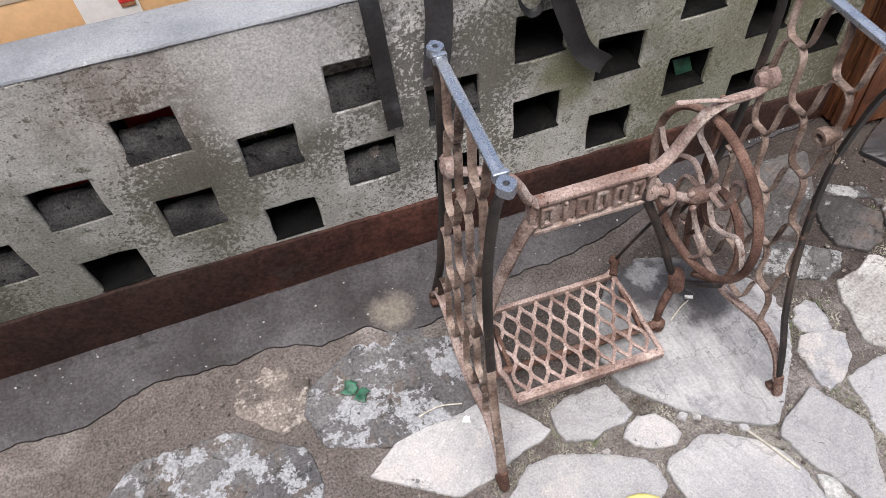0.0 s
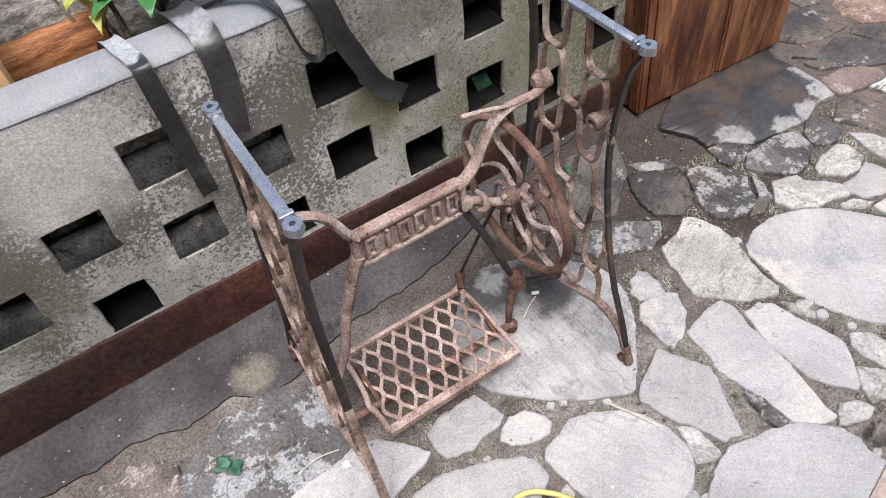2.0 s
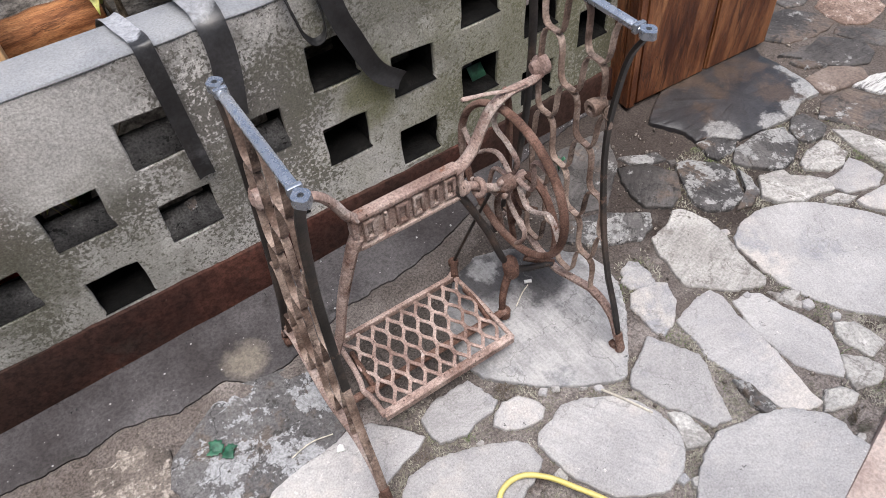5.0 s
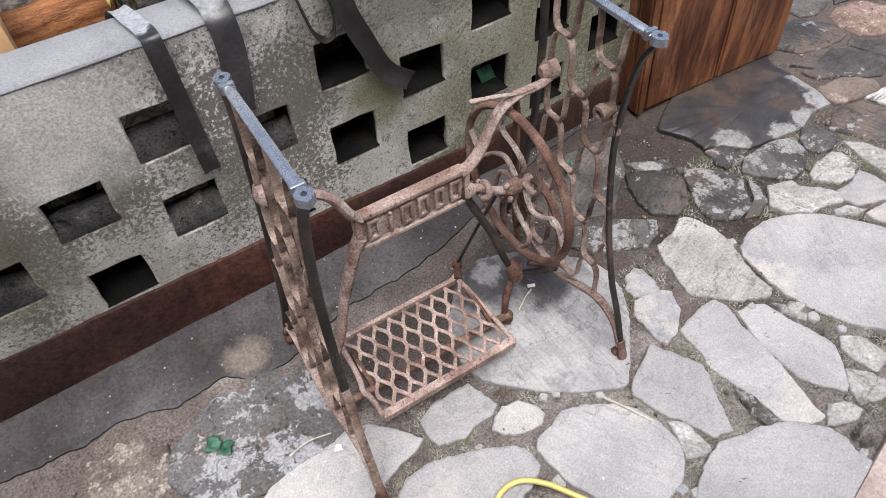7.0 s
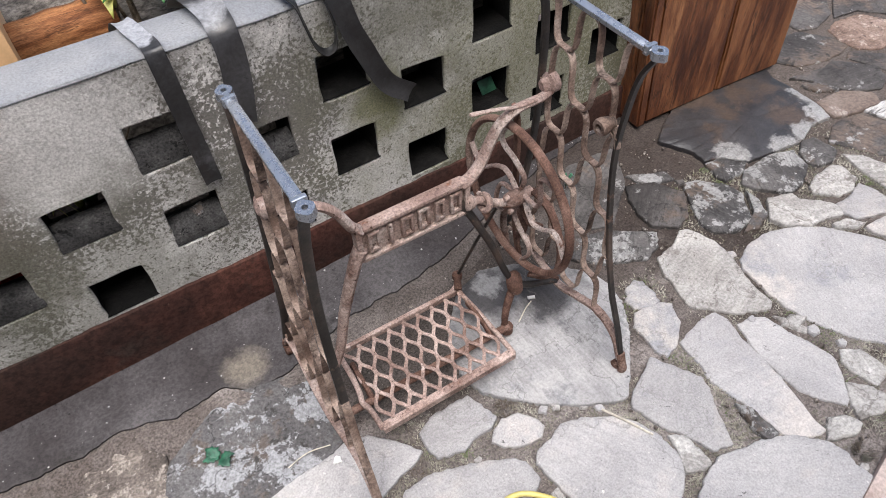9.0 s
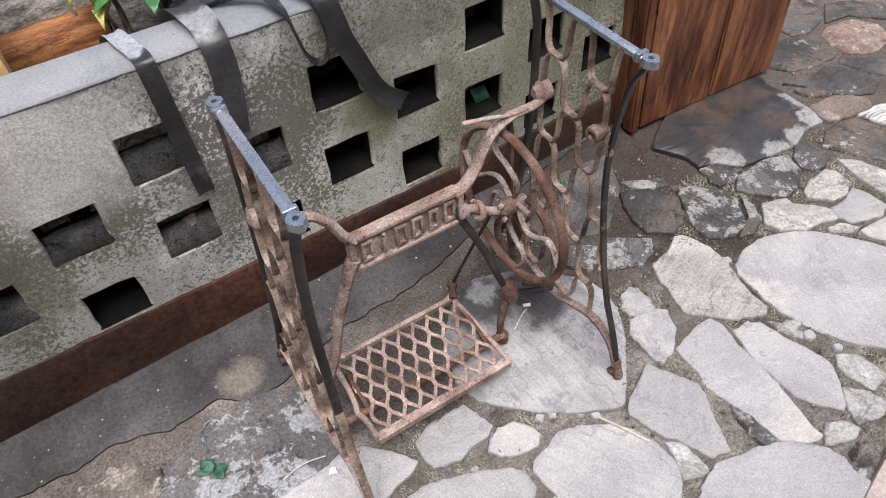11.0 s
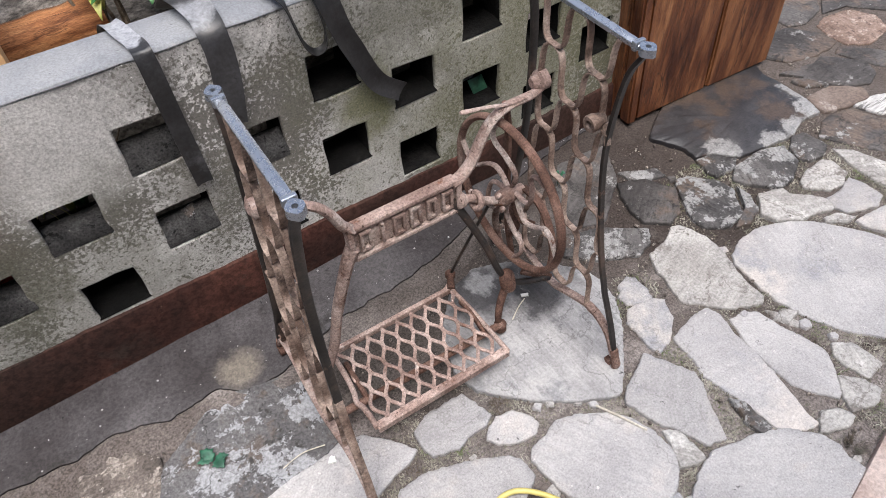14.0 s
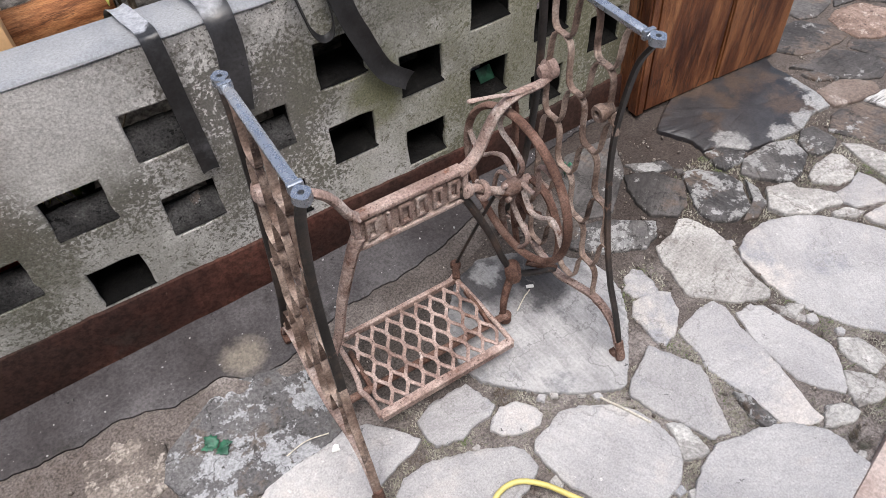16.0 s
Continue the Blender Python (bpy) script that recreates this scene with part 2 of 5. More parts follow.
M_wall = surf("old_render", [(0.31, 0.302, 0.290), (0.46, 0.452, 0.440), (0.60, 0.592, 0.578)], 4, 0.92, bump=0.5, fine=230,
              patches=[((0.62, 0.61, 0.595), 3.0, 0.52, 0.58), ((0.19, 0.183, 0.168), 40, 0.60, 0.615), ((0.11, 0.104, 0.094), 120, 0.595, 0.61), ((0.68, 0.67, 0.655), 90, 0.60, 0.62)], grain=0.28, dist=0.004,
              flakes=((0.125, 0.118, 0.105), 120, 2.4, 1.075, 0.05),
              zones=[((0.16, 0.16, 0.135), (-0.42, 0, 0.47), 0.085, 0.12, 45, 0.5), ((0.17, 0.165, 0.14), (-0.20, 0, 0.36), 0.070, 0.12, 45, 0.45), ((0.15, 0.14, 0.115), (-0.60, 0, 0.33), 0.11, 0.15, 40, 0.55), ((0.15, 0.15, 0.085), (0.66, 0, 0.30), 0.50, 0.6, 9, 0.68), ((0.13, 0.135, 0.04), (0.17, 0, 0.39), 0.07, 0.5, 22, 0.75), ((0.11, 0.11, 0.095), (0.18, 0, 0.55), 0.17, 0.7, 9, 0.5), ((0.075, 0.08, 0.055), (-0.95, 0, 0.25), 0.30, 0.6, 9, 0.75), ((0.14, 0.105, 0.075), (-0.62, 0, 0.62), 0.16, 0.6, 10, 0.5), ((0.10, 0.10, 0.075), (-0.45, 0, 0.18), 0.24, 0.6, 18, 0.6), ((0.60, 0.59, 0.575), (-0.42, 0, 0.58), 0.13, 0.5, 9, 0.7)])
M_coping = surf("coping_cement", [(0.172, 0.181, 0.197), (0.212, 0.220, 0.236), (0.252, 0.259, 0.272)], 6, 0.7, bump=0.6, fine=260, patches=[((0.175, 0.18, 0.19), 4, 0.55, 0.64), ((0.42, 0.42, 0.425), 15, 0.665, 0.68), ((0.10, 0.10, 0.105), 65, 0.645, 0.66)], grain=0.16)
M_band = surf("red_base_paint", [(0.036, 0.016, 0.013), (0.064, 0.026, 0.020), (0.100, 0.042, 0.031)], 6, 0.75, bump=0.4, fine=90, patches=[((0.045, 0.032, 0.027), 6, 0.54, 0.68), ((0.16, 0.09, 0.07), 25, 0.66, 0.72)], grain=0.4, zones=[((0.022, 0.014, 0.012), (-0.85, 0, 0.06), 0.45, 0.6, 8, 0.85), ((0.022, 0.016, 0.014), (0.15, 0, 0.06), 0.16, 0.6, 12, 0.7), ((0.030, 0.020, 0.017), (0.68, 0, 0.06), 0.26, 0.6, 9, 0.8)])
M_rust = surf("rusted_cast_iron", [(0.20, 0.135, 0.115), (0.30, 0.218, 0.19), (0.40, 0.315, 0.28)], 9, 0.88, metal=0.08, bump=0.9, fine=200, patches=[((0.50, 0.43, 0.39), 6, 0.52, 0.64), ((0.115, 0.066, 0.051), 6, 0.55, 0.66), ((0.06, 0.036, 0.028), 85, 0.60, 0.63), ((0.17, 0.085, 0.058), 16, 0.60, 0.66)], grain=0.34, dist=0.003)
M_treadle = surf("dusty_pink_rust", [(0.23, 0.155, 0.132), (0.36, 0.262, 0.228), (0.47, 0.365, 0.325)], 12, 0.88, metal=0.05, bump=0.9, fine=200, patches=[((0.15, 0.082, 0.06), 9, 0.56, 0.66), ((0.08, 0.05, 0.04), 80, 0.61, 0.64), ((0.55, 0.47, 0.43), 30, 0.60, 0.66)], grain=0.34, dist=0.003)
M_rustred = surf("red_brown_rust", [(0.085, 0.048, 0.037), (0.145, 0.083, 0.064), (0.22, 0.14, 0.112)], 11, 0.8, metal=0.15, bump=0.8, fine=260, patches=[((0.37, 0.29, 0.25), 6, 0.56, 0.7), ((0.055, 0.033, 0.027), 9, 0.56, 0.66)], grain=0.36, dist=0.002)
M_black = surf("worn_black_paint", [(0.016, 0.014, 0.013), (0.028, 0.024, 0.022), (0.07, 0.05, 0.04)], 9, 0.5, metal=0.2, bump=0.4, fine=160, patches=[((0.22, 0.135, 0.095), 11, 0.60, 0.68), ((0.36, 0.29, 0.24), 22, 0.70, 0.76)], grain=0.3, dist=0.002)
M_tanrust = surf("dusty_lattice_iron", [(0.12, 0.08, 0.063), (0.25, 0.182, 0.148), (0.39, 0.305, 0.255)], 12, 0.75, metal=0.1, bump=0.6, fine=230, patches=[((0.05, 0.035, 0.03), 9, 0.53, 0.64), ((0.45, 0.37, 0.32), 11, 0.57, 0.70)], grain=0.3, dist=0.002)
M_steel = surf("galvanised_steel", [(0.35, 0.38, 0.43), (0.40, 0.43, 0.48), (0.46, 0.49, 0.54)], 5, 0.28, metal=0.8, bump=0.0, fine=60, grain=0.05, dist=0.0006)
# pale zones paint the sky's sheen on the strap tops
M_rubber = surf("old_rubber", [(0.011, 0.011, 0.012), (0.018, 0.018, 0.019), (0.030, 0.030, 0.032)], 10, 0.36, bump=0.5, fine=130, patches=[((0.075, 0.075, 0.08), 9, 0.57, 0.7), ((0.01, 0.01, 0.01), 30, 0.62, 0.66)], grain=0.3, dist=0.002,
                zones=[((0.30, 0.31, 0.335), (-0.232, 0.062, 0.676), 0.050, 0.10, 14, 0.95), ((0.16, 0.165, 0.18), (0.080, 0.055, 0.694), 0.045, 0.15, 14, 0.9)])
# near-black colour that paints the shade inside the wall openings
M_cavityshade = surf("shade_black_cavity", [(0.003, 0.003, 0.0028), (0.005, 0.0048, 0.0045), (0.010, 0.0095, 0.009)], 14, 0.95, bump=1.0, fine=90, grain=0.45, dist=0.008)
M_grit = surf("gritty_dark_earth", [(0.026, 0.0255, 0.0255), (0.044, 0.043, 0.043), (0.070, 0.069, 0.068)], 12, 0.7, bump=1.0, fine=220, patches=[((0.008, 0.008, 0.008), 50, 0.58, 0.60), ((0.20, 0.195, 0.18), 130, 0.65, 0.68)], grain=0.5, dist=0.008)
# dusty grey rubber; its pale zone is a highlight painted at the bend
M_rubdustsheen = surf("dusty_rubber_sheen", [(0.030, 0.030, 0.032), (0.042, 0.042, 0.045), (0.058, 0.058, 0.062)], 8, 0.34, bump=0.4, fine=130, patches=[((0.012, 0.012, 0.013), 16, 0.63, 0.65)], grain=0.25, dist=0.002, zones=[((0.26, 0.265, 0.28), (-0.110, 0.03, 0.688), 0.040, 0.15, 10, 0.8)])
M_wood = surf("red_brown_planks", [(0.055, 0.016, 0.007), (0.13, 0.046, 0.019), (0.235, 0.098, 0.042)], 5, 0.45, bump=0.6, fine=60, patches=[((0.024, 0.009, 0.005), 3, 0.55, 0.64), ((0.34, 0.16, 0.072), 2.2, 0.56, 0.68)], grain=0.26, rand=0.15, stretch=(5, 5, 0.7), veins=((0.02, 0.008, 0.005), 2.2, 0.010, 0.85))
M_log = surf("orange_wood", [(0.13, 0.048, 0.018), (0.25, 0.105, 0.043), (0.36, 0.17, 0.075)], 6, 0.6, bump=0.5, fine=70, patches=[((0.10, 0.04, 0.02), 7, 0.58, 0.68)], grain=0.34, stretch=(1.2, 9, 9), veins=((0.06, 0.025, 0.012), 3, 0.012, 0.8))
M_soil = surf("garden_soil", [(0.085, 0.076, 0.067), (0.165, 0.148, 0.132), (0.25, 0.228, 0.205)], 14, 0.97, bump=1.0, fine=90, grain=0.5, dist=0.01)
M_leaf = surf("dark_green_leaf", [(0.012, 0.06, 0.018), (0.025, 0.11, 0.03), (0.05, 0.17, 0.045)], 12, 0.4, bump=0.2, fine=80, grain=0.2)
M_yleaf = surf("yellowed_leaf", [(0.22, 0.25, 0.05), (0.38, 0.38, 0.09), (0.5, 0.47, 0.16)], 14, 0.5, bump=0.2, fine=80, grain=0.2)
M_gleaf = surf("torn_green_leaf", [(0.014, 0.065, 0.038), (0.028, 0.115, 0.068), (0.05, 0.16, 0.095)], 30, 0.5, bump=0.3, fine=90, grain=0.25)
M_stem = surf("dry_stem", [(0.05, 0.04, 0.03), (0.12, 0.095, 0.07), (0.22, 0.18, 0.14)], 30, 0.9, fine=120, grain=0.3)
M_moss = surf("joint_weeds", [(0.15, 0.142, 0.112), (0.25, 0.237, 0.19), (0.38, 0.362, 0.305)], 20, 0.9, fine=120, patches=[((0.11, 0.14, 0.06), 9, 0.55, 0.62), ((0.10, 0.08, 0.062), 12, 0.55, 0.62)], grain=0.3)
M_straw = surf("dry_straw", [(0.45, 0.41, 0.34), (0.6, 0.56, 0.48)], 30, 0.8, fine=120, grain=0.2)
M_hose = surf("yellow_hose", [(0.62, 0.52, 0.16), (0.72, 0.62, 0.24)], 10, 0.45, fine=120, grain=0.08)
M_kerb = surf("pink_cement", [(0.40, 0.31, 0.275), (0.48, 0.385, 0.345), (0.54, 0.45, 0.41)], 8, 0.85, fine=120, grain=0.2)
M_plastic = surf("cream_plastic", [(0.66, 0.57, 0.44), (0.72, 0.62, 0.48), (0.76, 0.67, 0.54)], 3, 0.35, bump=0.1, fine=60, grain=0.05)
M_peach = surf("peach_contents", [(0.66, 0.42, 0.22), (0.72, 0.48, 0.27)], 3, 0.4, bump=0.1, fine=60, grain=0.06)
M_white = surf("white_plastic", [(0.74, 0.74, 0.72), (0.8, 0.8, 0.79)], 6, 0.4, bump=0.1, fine=60, grain=0.05)
M_blue = surf("blue_print", [(0.015, 0.085, 0.33), (0.02, 0.10, 0.38)], 8, 0.4, fine=60, grain=0.05)
M_redp = surf("red_print", [(0.5, 0.03, 0.03), (0.58, 0.05, 0.04)], 8, 0.4, fine=60, grain=0.05)
M_brownp = surf("brown_print", [(0.22, 0.10, 0.05), (0.3, 0.15, 0.07)], 30, 0.5, fine=60, grain=0.2)
M_ink = surf("grey_ink", [(0.1, 0.1, 0.14), (0.13, 0.13, 0.17)], 8, 0.6, fine=60, grain=0.05)


# ---------------------------------------------------------------- building helpers
def mesh_of(name, bm, material, smooth=True):
    bmesh.ops.recalc_face_normals(bm, faces=bm.faces)
    me = bpy.data.meshes.new(name)
    bm.to_mesh(me)
    bm.free()
    me.materials.append(material)
    for p in me.polygons:
        p.use_smooth = smooth
    if smooth:
        me.set_sharp_from_angle(angle=radians(40))
    return me


def part(name, bm, material, parent=None, label="", smooth=True):
    """One mesh object, under a thing or a part."""
    ob = new(name, mesh_of(name, bm, material, smooth))
    ob.parent = parent
    if label:
        ob["label"] = label
    return ob


def spline(pts, n=6):
    """A smooth line through a few points."""
    p = [Vector(q) for q in pts]
    p = [2 * p[0] - p[1]] + p + [2 * p[-1] - p[-2]]
    out = []
    for i in range(1, len(p) - 2):
        a, b, c, d = p[i - 1:i + 3]
        for k in range(n):
            t = k / n
            out.append(0.5 * (2 * b + (c - a) * t + (2 * a - 5 * b + 4 * c - d) * t * t + (3 * b - a - 3 * c + d) * t ** 3))
    return out + [p[-2]]


def sweep(bm, pts, w, h=None, side=None, sides=8, closed=False, taper=None):
    """A bar along pts. w: across 'side', h: the other way. sides=4 gives a flat bar with softened corners."""
    h = w if h is None else h
    pts = [Vector(p) for p in pts]
    n, rings, last = len(pts), [], Vector((0, 0, 1))
    if sides == 4:
        prof = [(1, 0.7), (0.8, 1), (-0.8, 1), (-1, 0.7), (-1, -0.7), (-0.8, -1), (0.8, -1), (1, -0.7)]
    else:
        prof = [(math.cos(2 * math.pi * k / sides), math.sin(2 * math.pi * k / sides)) for k in range(sides)]
    for i in range(n):
        a = pts[(i - 1) % n] if closed or i else pts[0]
        b = pts[(i + 1) % n] if closed or i < n - 1 else pts[-1]
        t = (b - a).normalized()
        s = Vector(side) if side else (last if abs(t.dot(last)) < 0.95 else Vector((1, 0, 0)))
        s = (s - t * s.dot(t)).normalized()
        u = t.cross(s)
        if not side:
            last = s
        f = taper(i / max(1, n - 1)) if taper else 1.0
        rings.append([bm.verts.new(pts[i] + s * (x * w * f) + u * (y * h * f)) for x, y in prof])
    m = len(prof)
    for i in range(n if closed else n - 1):
        r, q = rings[i], rings[(i + 1) % n]
        for k in range(m):
            bm.faces.new((r[k], r[(k + 1) % m], q[(k + 1) % m], q[k]))
    if not closed:
        bm.faces.new(rings[0][::-1])
        bm.faces.new(rings[-1])
    return bm


def box(bm, x0, x1, y0, y1, z0, z1, bevel=0.0, m=None):
    r = bmesh.ops.create_cube(bm, size=1, matrix=Matrix.LocRotScale(((x0 + x1) / 2, (y0 + y1) / 2, (z0 + z1) / 2), None, (abs(x1 - x0), abs(y1 - y0), abs(z1 - z0))))
    vs = r["verts"]
    if bevel:
        es = list({e for v in vs for e in v.link_edges})
        vs = bmesh.ops.bevel(bm, geom=es, offset=bevel, segments=2, affect="EDGES", profile=0.6)["verts"]
    if m:
        bmesh.ops.transform(bm, matrix=m, verts=vs)
    return bm


def lathe(bm, centre, axis, prof, n=20):
    """A turned solid: prof holds (radius, along) from one end to the other."""
    q = Vector(axis).to_track_quat("Z", "Y").to_matrix()
    rings = [[bm.verts.new(Vector(centre) + q @ Vector((r * math.cos(2 * math.pi * k / n), r * math.sin(2 * math.pi * k / n), z))) for k in range(n)] for r, z in prof]
    for a, b in zip(rings, rings[1:]):
        for k in range(n):
            bm.faces.new((a[k], a[(k + 1) % n], b[(k + 1) % n], b[k]))
    if prof[0][0] != prof[-1][0] or prof[0][1] != prof[-1][1]:
        bm.faces.new(rings[0][::-1])
        bm.faces.new(rings[-1])
    else:
        bmesh.ops.remove_doubles(bm, verts=rings[0] + rings[-1], dist=1e-6)
    return bm


def ring(bm, centre, axis, big, small, n=28, m=8, squash=1.0):
    q = Vector(axis).to_track_quat("Z", "Y").to_matrix()
    rows = []
    for i in range(n):
        a = 2 * math.pi * i / n
        rows.append([bm.verts.new(Vector(centre) + q @ Vector(((big + small * math.cos(b)) * math.cos(a), (big + small * math.cos(b)) * math.sin(a), small * squash * math.sin(b)))) for b in (2 * math.pi * k / m for k in range(m))])
    for i in range(n):
        for k in range(m):
            bm.faces.new((rows[i][k], rows[i][(k + 1) % m], rows[(i + 1) % n][(k + 1) % m], rows[(i + 1) % n][k]))
    return bm


def wob(x, y, z=0.0, s=10.0, seed=0.0):
    return noise.noise(Vector((x * s + seed, y * s - seed, z * s + 0.5 * seed)))


def inside(x, y, poly):
    c = False
    for (x0, y0), (x1, y1) in zip(poly, poly[1:] + poly[:1]):
        if (y0 > y) != (y1 > y) and x < (x1 - x0) * (y - y0) / (y1 - y0) + x0:
            c = not c
    return c


# ---------------------------------------------------------------- ground
def lines(lo, hi, step, far):
    fine = [lo + step * i for i in range(int((hi - lo) / step) + 1)]
    return [-far, -far / 4, lo - 4, lo - 1] + fine + [hi + 1, hi + 4, far / 4, far]


bm = bmesh.new()
gx, gy = lines(-1.7, 2.4, 0.03, 120.0), lines(-1.5, 0.6, 0.03, 120.0)
rows = [[bm.verts.new((x, y, -0.009 + 0.006 * wob(x, y, 0, 7) + 0.003 * wob(x, y, 0, 31))) for x in gx] for y in gy]
for j in range(len(gy) - 1):
    for i in range(len(gx) - 1):
        bm.faces.new((rows[j][i], rows[j][i + 1], rows[j + 1][i + 1], rows[j + 1][i]))
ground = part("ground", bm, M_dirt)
tagged(ground, "brown earth and crumbling mortar between paving stones", "ground", kind="structure")

CRACK = [(-2.4, -0.17), (-1.15, -0.18), (-0.98, -0.193), (-0.89, -0.156), (-0.82, -0.145), (-0.665, -0.163), (-0.58, -0.15), (-0.484, -0.188), (-0.368, -0.181), (-0.321, -0.223), (-0.244, -0.227), (-0.075, -0.175), (0.128, -0.17), (0.245, -0.145), (0.42, -0.09), (0.62, -0.04), (0.93, -0.012)]


def crack_y(x):
    for (x0, y0), (x1, y1) in zip(CRACK, CRACK[1:]):
        if x <= x1:
            t = (x - x0) / (x1 - x0)
            return y0 + (y1 - y0) * t + 0.007 * wob(x, 0, 0, 22) + 0.004 * wob(x, 0, 0, 70)
    return CRACK[-1][1]


def strip_mesh(profile, x0, x1, step=0.008):
    """A long slab whose section (t: 0 at the wall, 1 at the crack; dy; z) follows the crack."""
    bm = bmesh.new()
    cols = []
    for i in range(int((x1 - x0) / step) + 1):
        x = x0 + step * i
        c = crack_y(x)
        cols.append([bm.verts.new((x, c * t + dy, z + (0.0025 * wob(x, c * t + dy, 0, 9) + 0.0012 * wob(x, c * t + dy, 0, 40) if z > -0.01 else 0))) for t, dy, z in profile])
    for a, b in zip(cols, cols[1:]):
        for k in range(len(profile) - 1):
            bm.faces.new((a[k], b[k], b[k + 1], a[k + 1]))
    return bm


strip = part("pavement", strip_mesh([(0, 0.02, -0.03), (0, 0.02, 0.0), (0.25, 0, 0.0), (0.5, 0, 0), (0.75, 0, 0), (1, 0.006, 0.0), (1, 0.0005, -0.002), (1, 0.0, -0.03)], -2.4, 0.93), M_strip)
tagged(strip, "grey smooth cement strip along the foot of the wall, cracked edge", "pavement", kind="structure")
lip = part("trim", strip_mesh([(1, -0.002, -0.03), (1, -0.0025, -0.003), (1, -0.012, 0.0), (1, -0.03, 0.0), (1, -0.06, -0.003), (1, -0.085, -0.016)], -2.4, 0.93), M_dirt)
tagged(lip, "worn brown mortar edge beyond the crack", "mortar", kind="structure")

# unseen plain walls, added so that sky light comes mostly from overhead
M_skyblock = surf("plain_plaster", [(0.46, 0.45, 0.43), (0.53, 0.52, 0.50), (0.58, 0.57, 0.55)], 3, 0.9, fine=80, grain=0.15)
for nm, dims in (("wall_south", (-3.2, 4.0, -2.6, -2.4, 0, 3.2)), ("wall_west", (-3.4, -3.2, -2.6, 3.2, 0, 3.0)), ("wall_back", (-3.2, 4.0, 3.0, 3.2, 0, 2.6))):
    bm = bmesh.new()
    box(bm, *dims)
    tagged(part(nm, bm, M_skyblock, smooth=False), "unseen plain plastered wall added to limit the sky light", "wall", kind="structure")

# ---------------------------------------------------------------- wall with staggered openings
SLOPE, PITCH, HALF, BASE_X, BACK = -0.017, 0.1825, 0.052, -0.265, 0.11
HOLES = [(BASE_X + PITCH * k, r) for k in range(-11, 7) for r in range(4) if (k + r) % 2 == 1 and BASE_X + PITCH * k + HALF < 0.93]


def tilt(x):
    return SLOPE * (x + 0.3)


bm = bmesh.new()
xs = sorted({round(v, 4) for k in range(-11, 7) for v in (BASE_X + PITCH * k - HALF, BASE_X + PITCH * k - HALF / 3, BASE_X + PITCH * k + HALF / 3, BASE_X + PITCH * k + HALF, BASE_X + PITCH * (k + 0.5))} | {-2.4, 0.955})
xs = [x for x in xs if -2.401 < x < 0.956]
zs = [0.0, 0.075, 0.15, 0.183, 0.217, 0.25, 0.283, 0.317, 0.35, 0.383, 0.417, 0.45, 0.483, 0.517, 0.55, 0.6, 0.6625]
verts = {}


def wall_vert(i, j, k):
    if (i, j, k) not in verts:
        x, z = xs[i], zs[j]
        jx, jz = 0.0045 * wob(x, 3, z, 17), 0.0045 * wob(x, 9, z, 19)
        if i in (0, len(xs) - 1):
            jx = 0
        if j in (0, len(zs) - 1):
            jz = 0
        y = 0.004 * wob(x, 0, z, 8) + 0.002 * wob(x, 5, z, 30) if k == 0 else 0.010 + 0.006 * wob(x, 2, z, 40) if k == 2 else BACK
        verts[i, j, k] = bm.verts.new((x + jx * (0.4 if k == 1 else 1), y, z + jz * (0.4 if k == 1 else 1) + tilt(x)))
    return verts[i, j, k]


def is_hole(i, j):
    if not (0 <= i < len(xs) - 1 and 0 <= j < len(zs) - 1):
        return None
    x, z = (xs[i] + xs[i + 1]) / 2, (zs[j] + zs[j + 1]) / 2
    return any(abs(x - c) < HALF and 0.15 + 0.1 * r < z < 0.25 + 0.1 * r for c, r in HOLES)


for i in range(len(xs) - 1):
    for j in range(len(zs) - 1):
        if is_hole(i, j):
            continue
        V = wall_vert
        bm.faces.new((V(i, j, 0), V(i + 1, j, 0), V(i + 1, j + 1, 0), V(i, j + 1, 0)))
        bm.faces.new((V(i, j, 1), V(i, j + 1, 1), V(i + 1, j + 1, 1), V(i + 1, j, 1)))
        for di, dj, a, b in ((-1, 0, (i, j), (i, j + 1)), (1, 0, (i + 1, j), (i + 1, j + 1)), (0, -1, (i, j), (i + 1, j)), (0, 1, (i, j + 1), (i + 1, j + 1))):
            if is_hole(i + di, j + dj) is not False:
                if is_hole(i + di, j + dj) is None:
                    bm.faces.new((V(*a, 0), V(*b, 0), V(*b, 1), V(*a, 1)))
                else:
                    bm.faces.new((V(*a, 0), V(*b, 0), V(*b, 2), V(*a, 2)))
                    # behind the lip the opening's sides carry the painted shade
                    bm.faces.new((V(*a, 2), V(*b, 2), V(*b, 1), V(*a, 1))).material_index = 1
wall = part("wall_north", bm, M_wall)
wall.data.materials.append(M_cavityshade)
tagged(wall, "low weathered grey cement garden wall with staggered square openings", "wall", kind="structure")
bev = wall.modifiers.new("worn_edges", "BEVEL")
bev.width, bev.segments, bev.limit_method, bev.angle_limit = 0.004, 2, "ANGLE", radians(50)

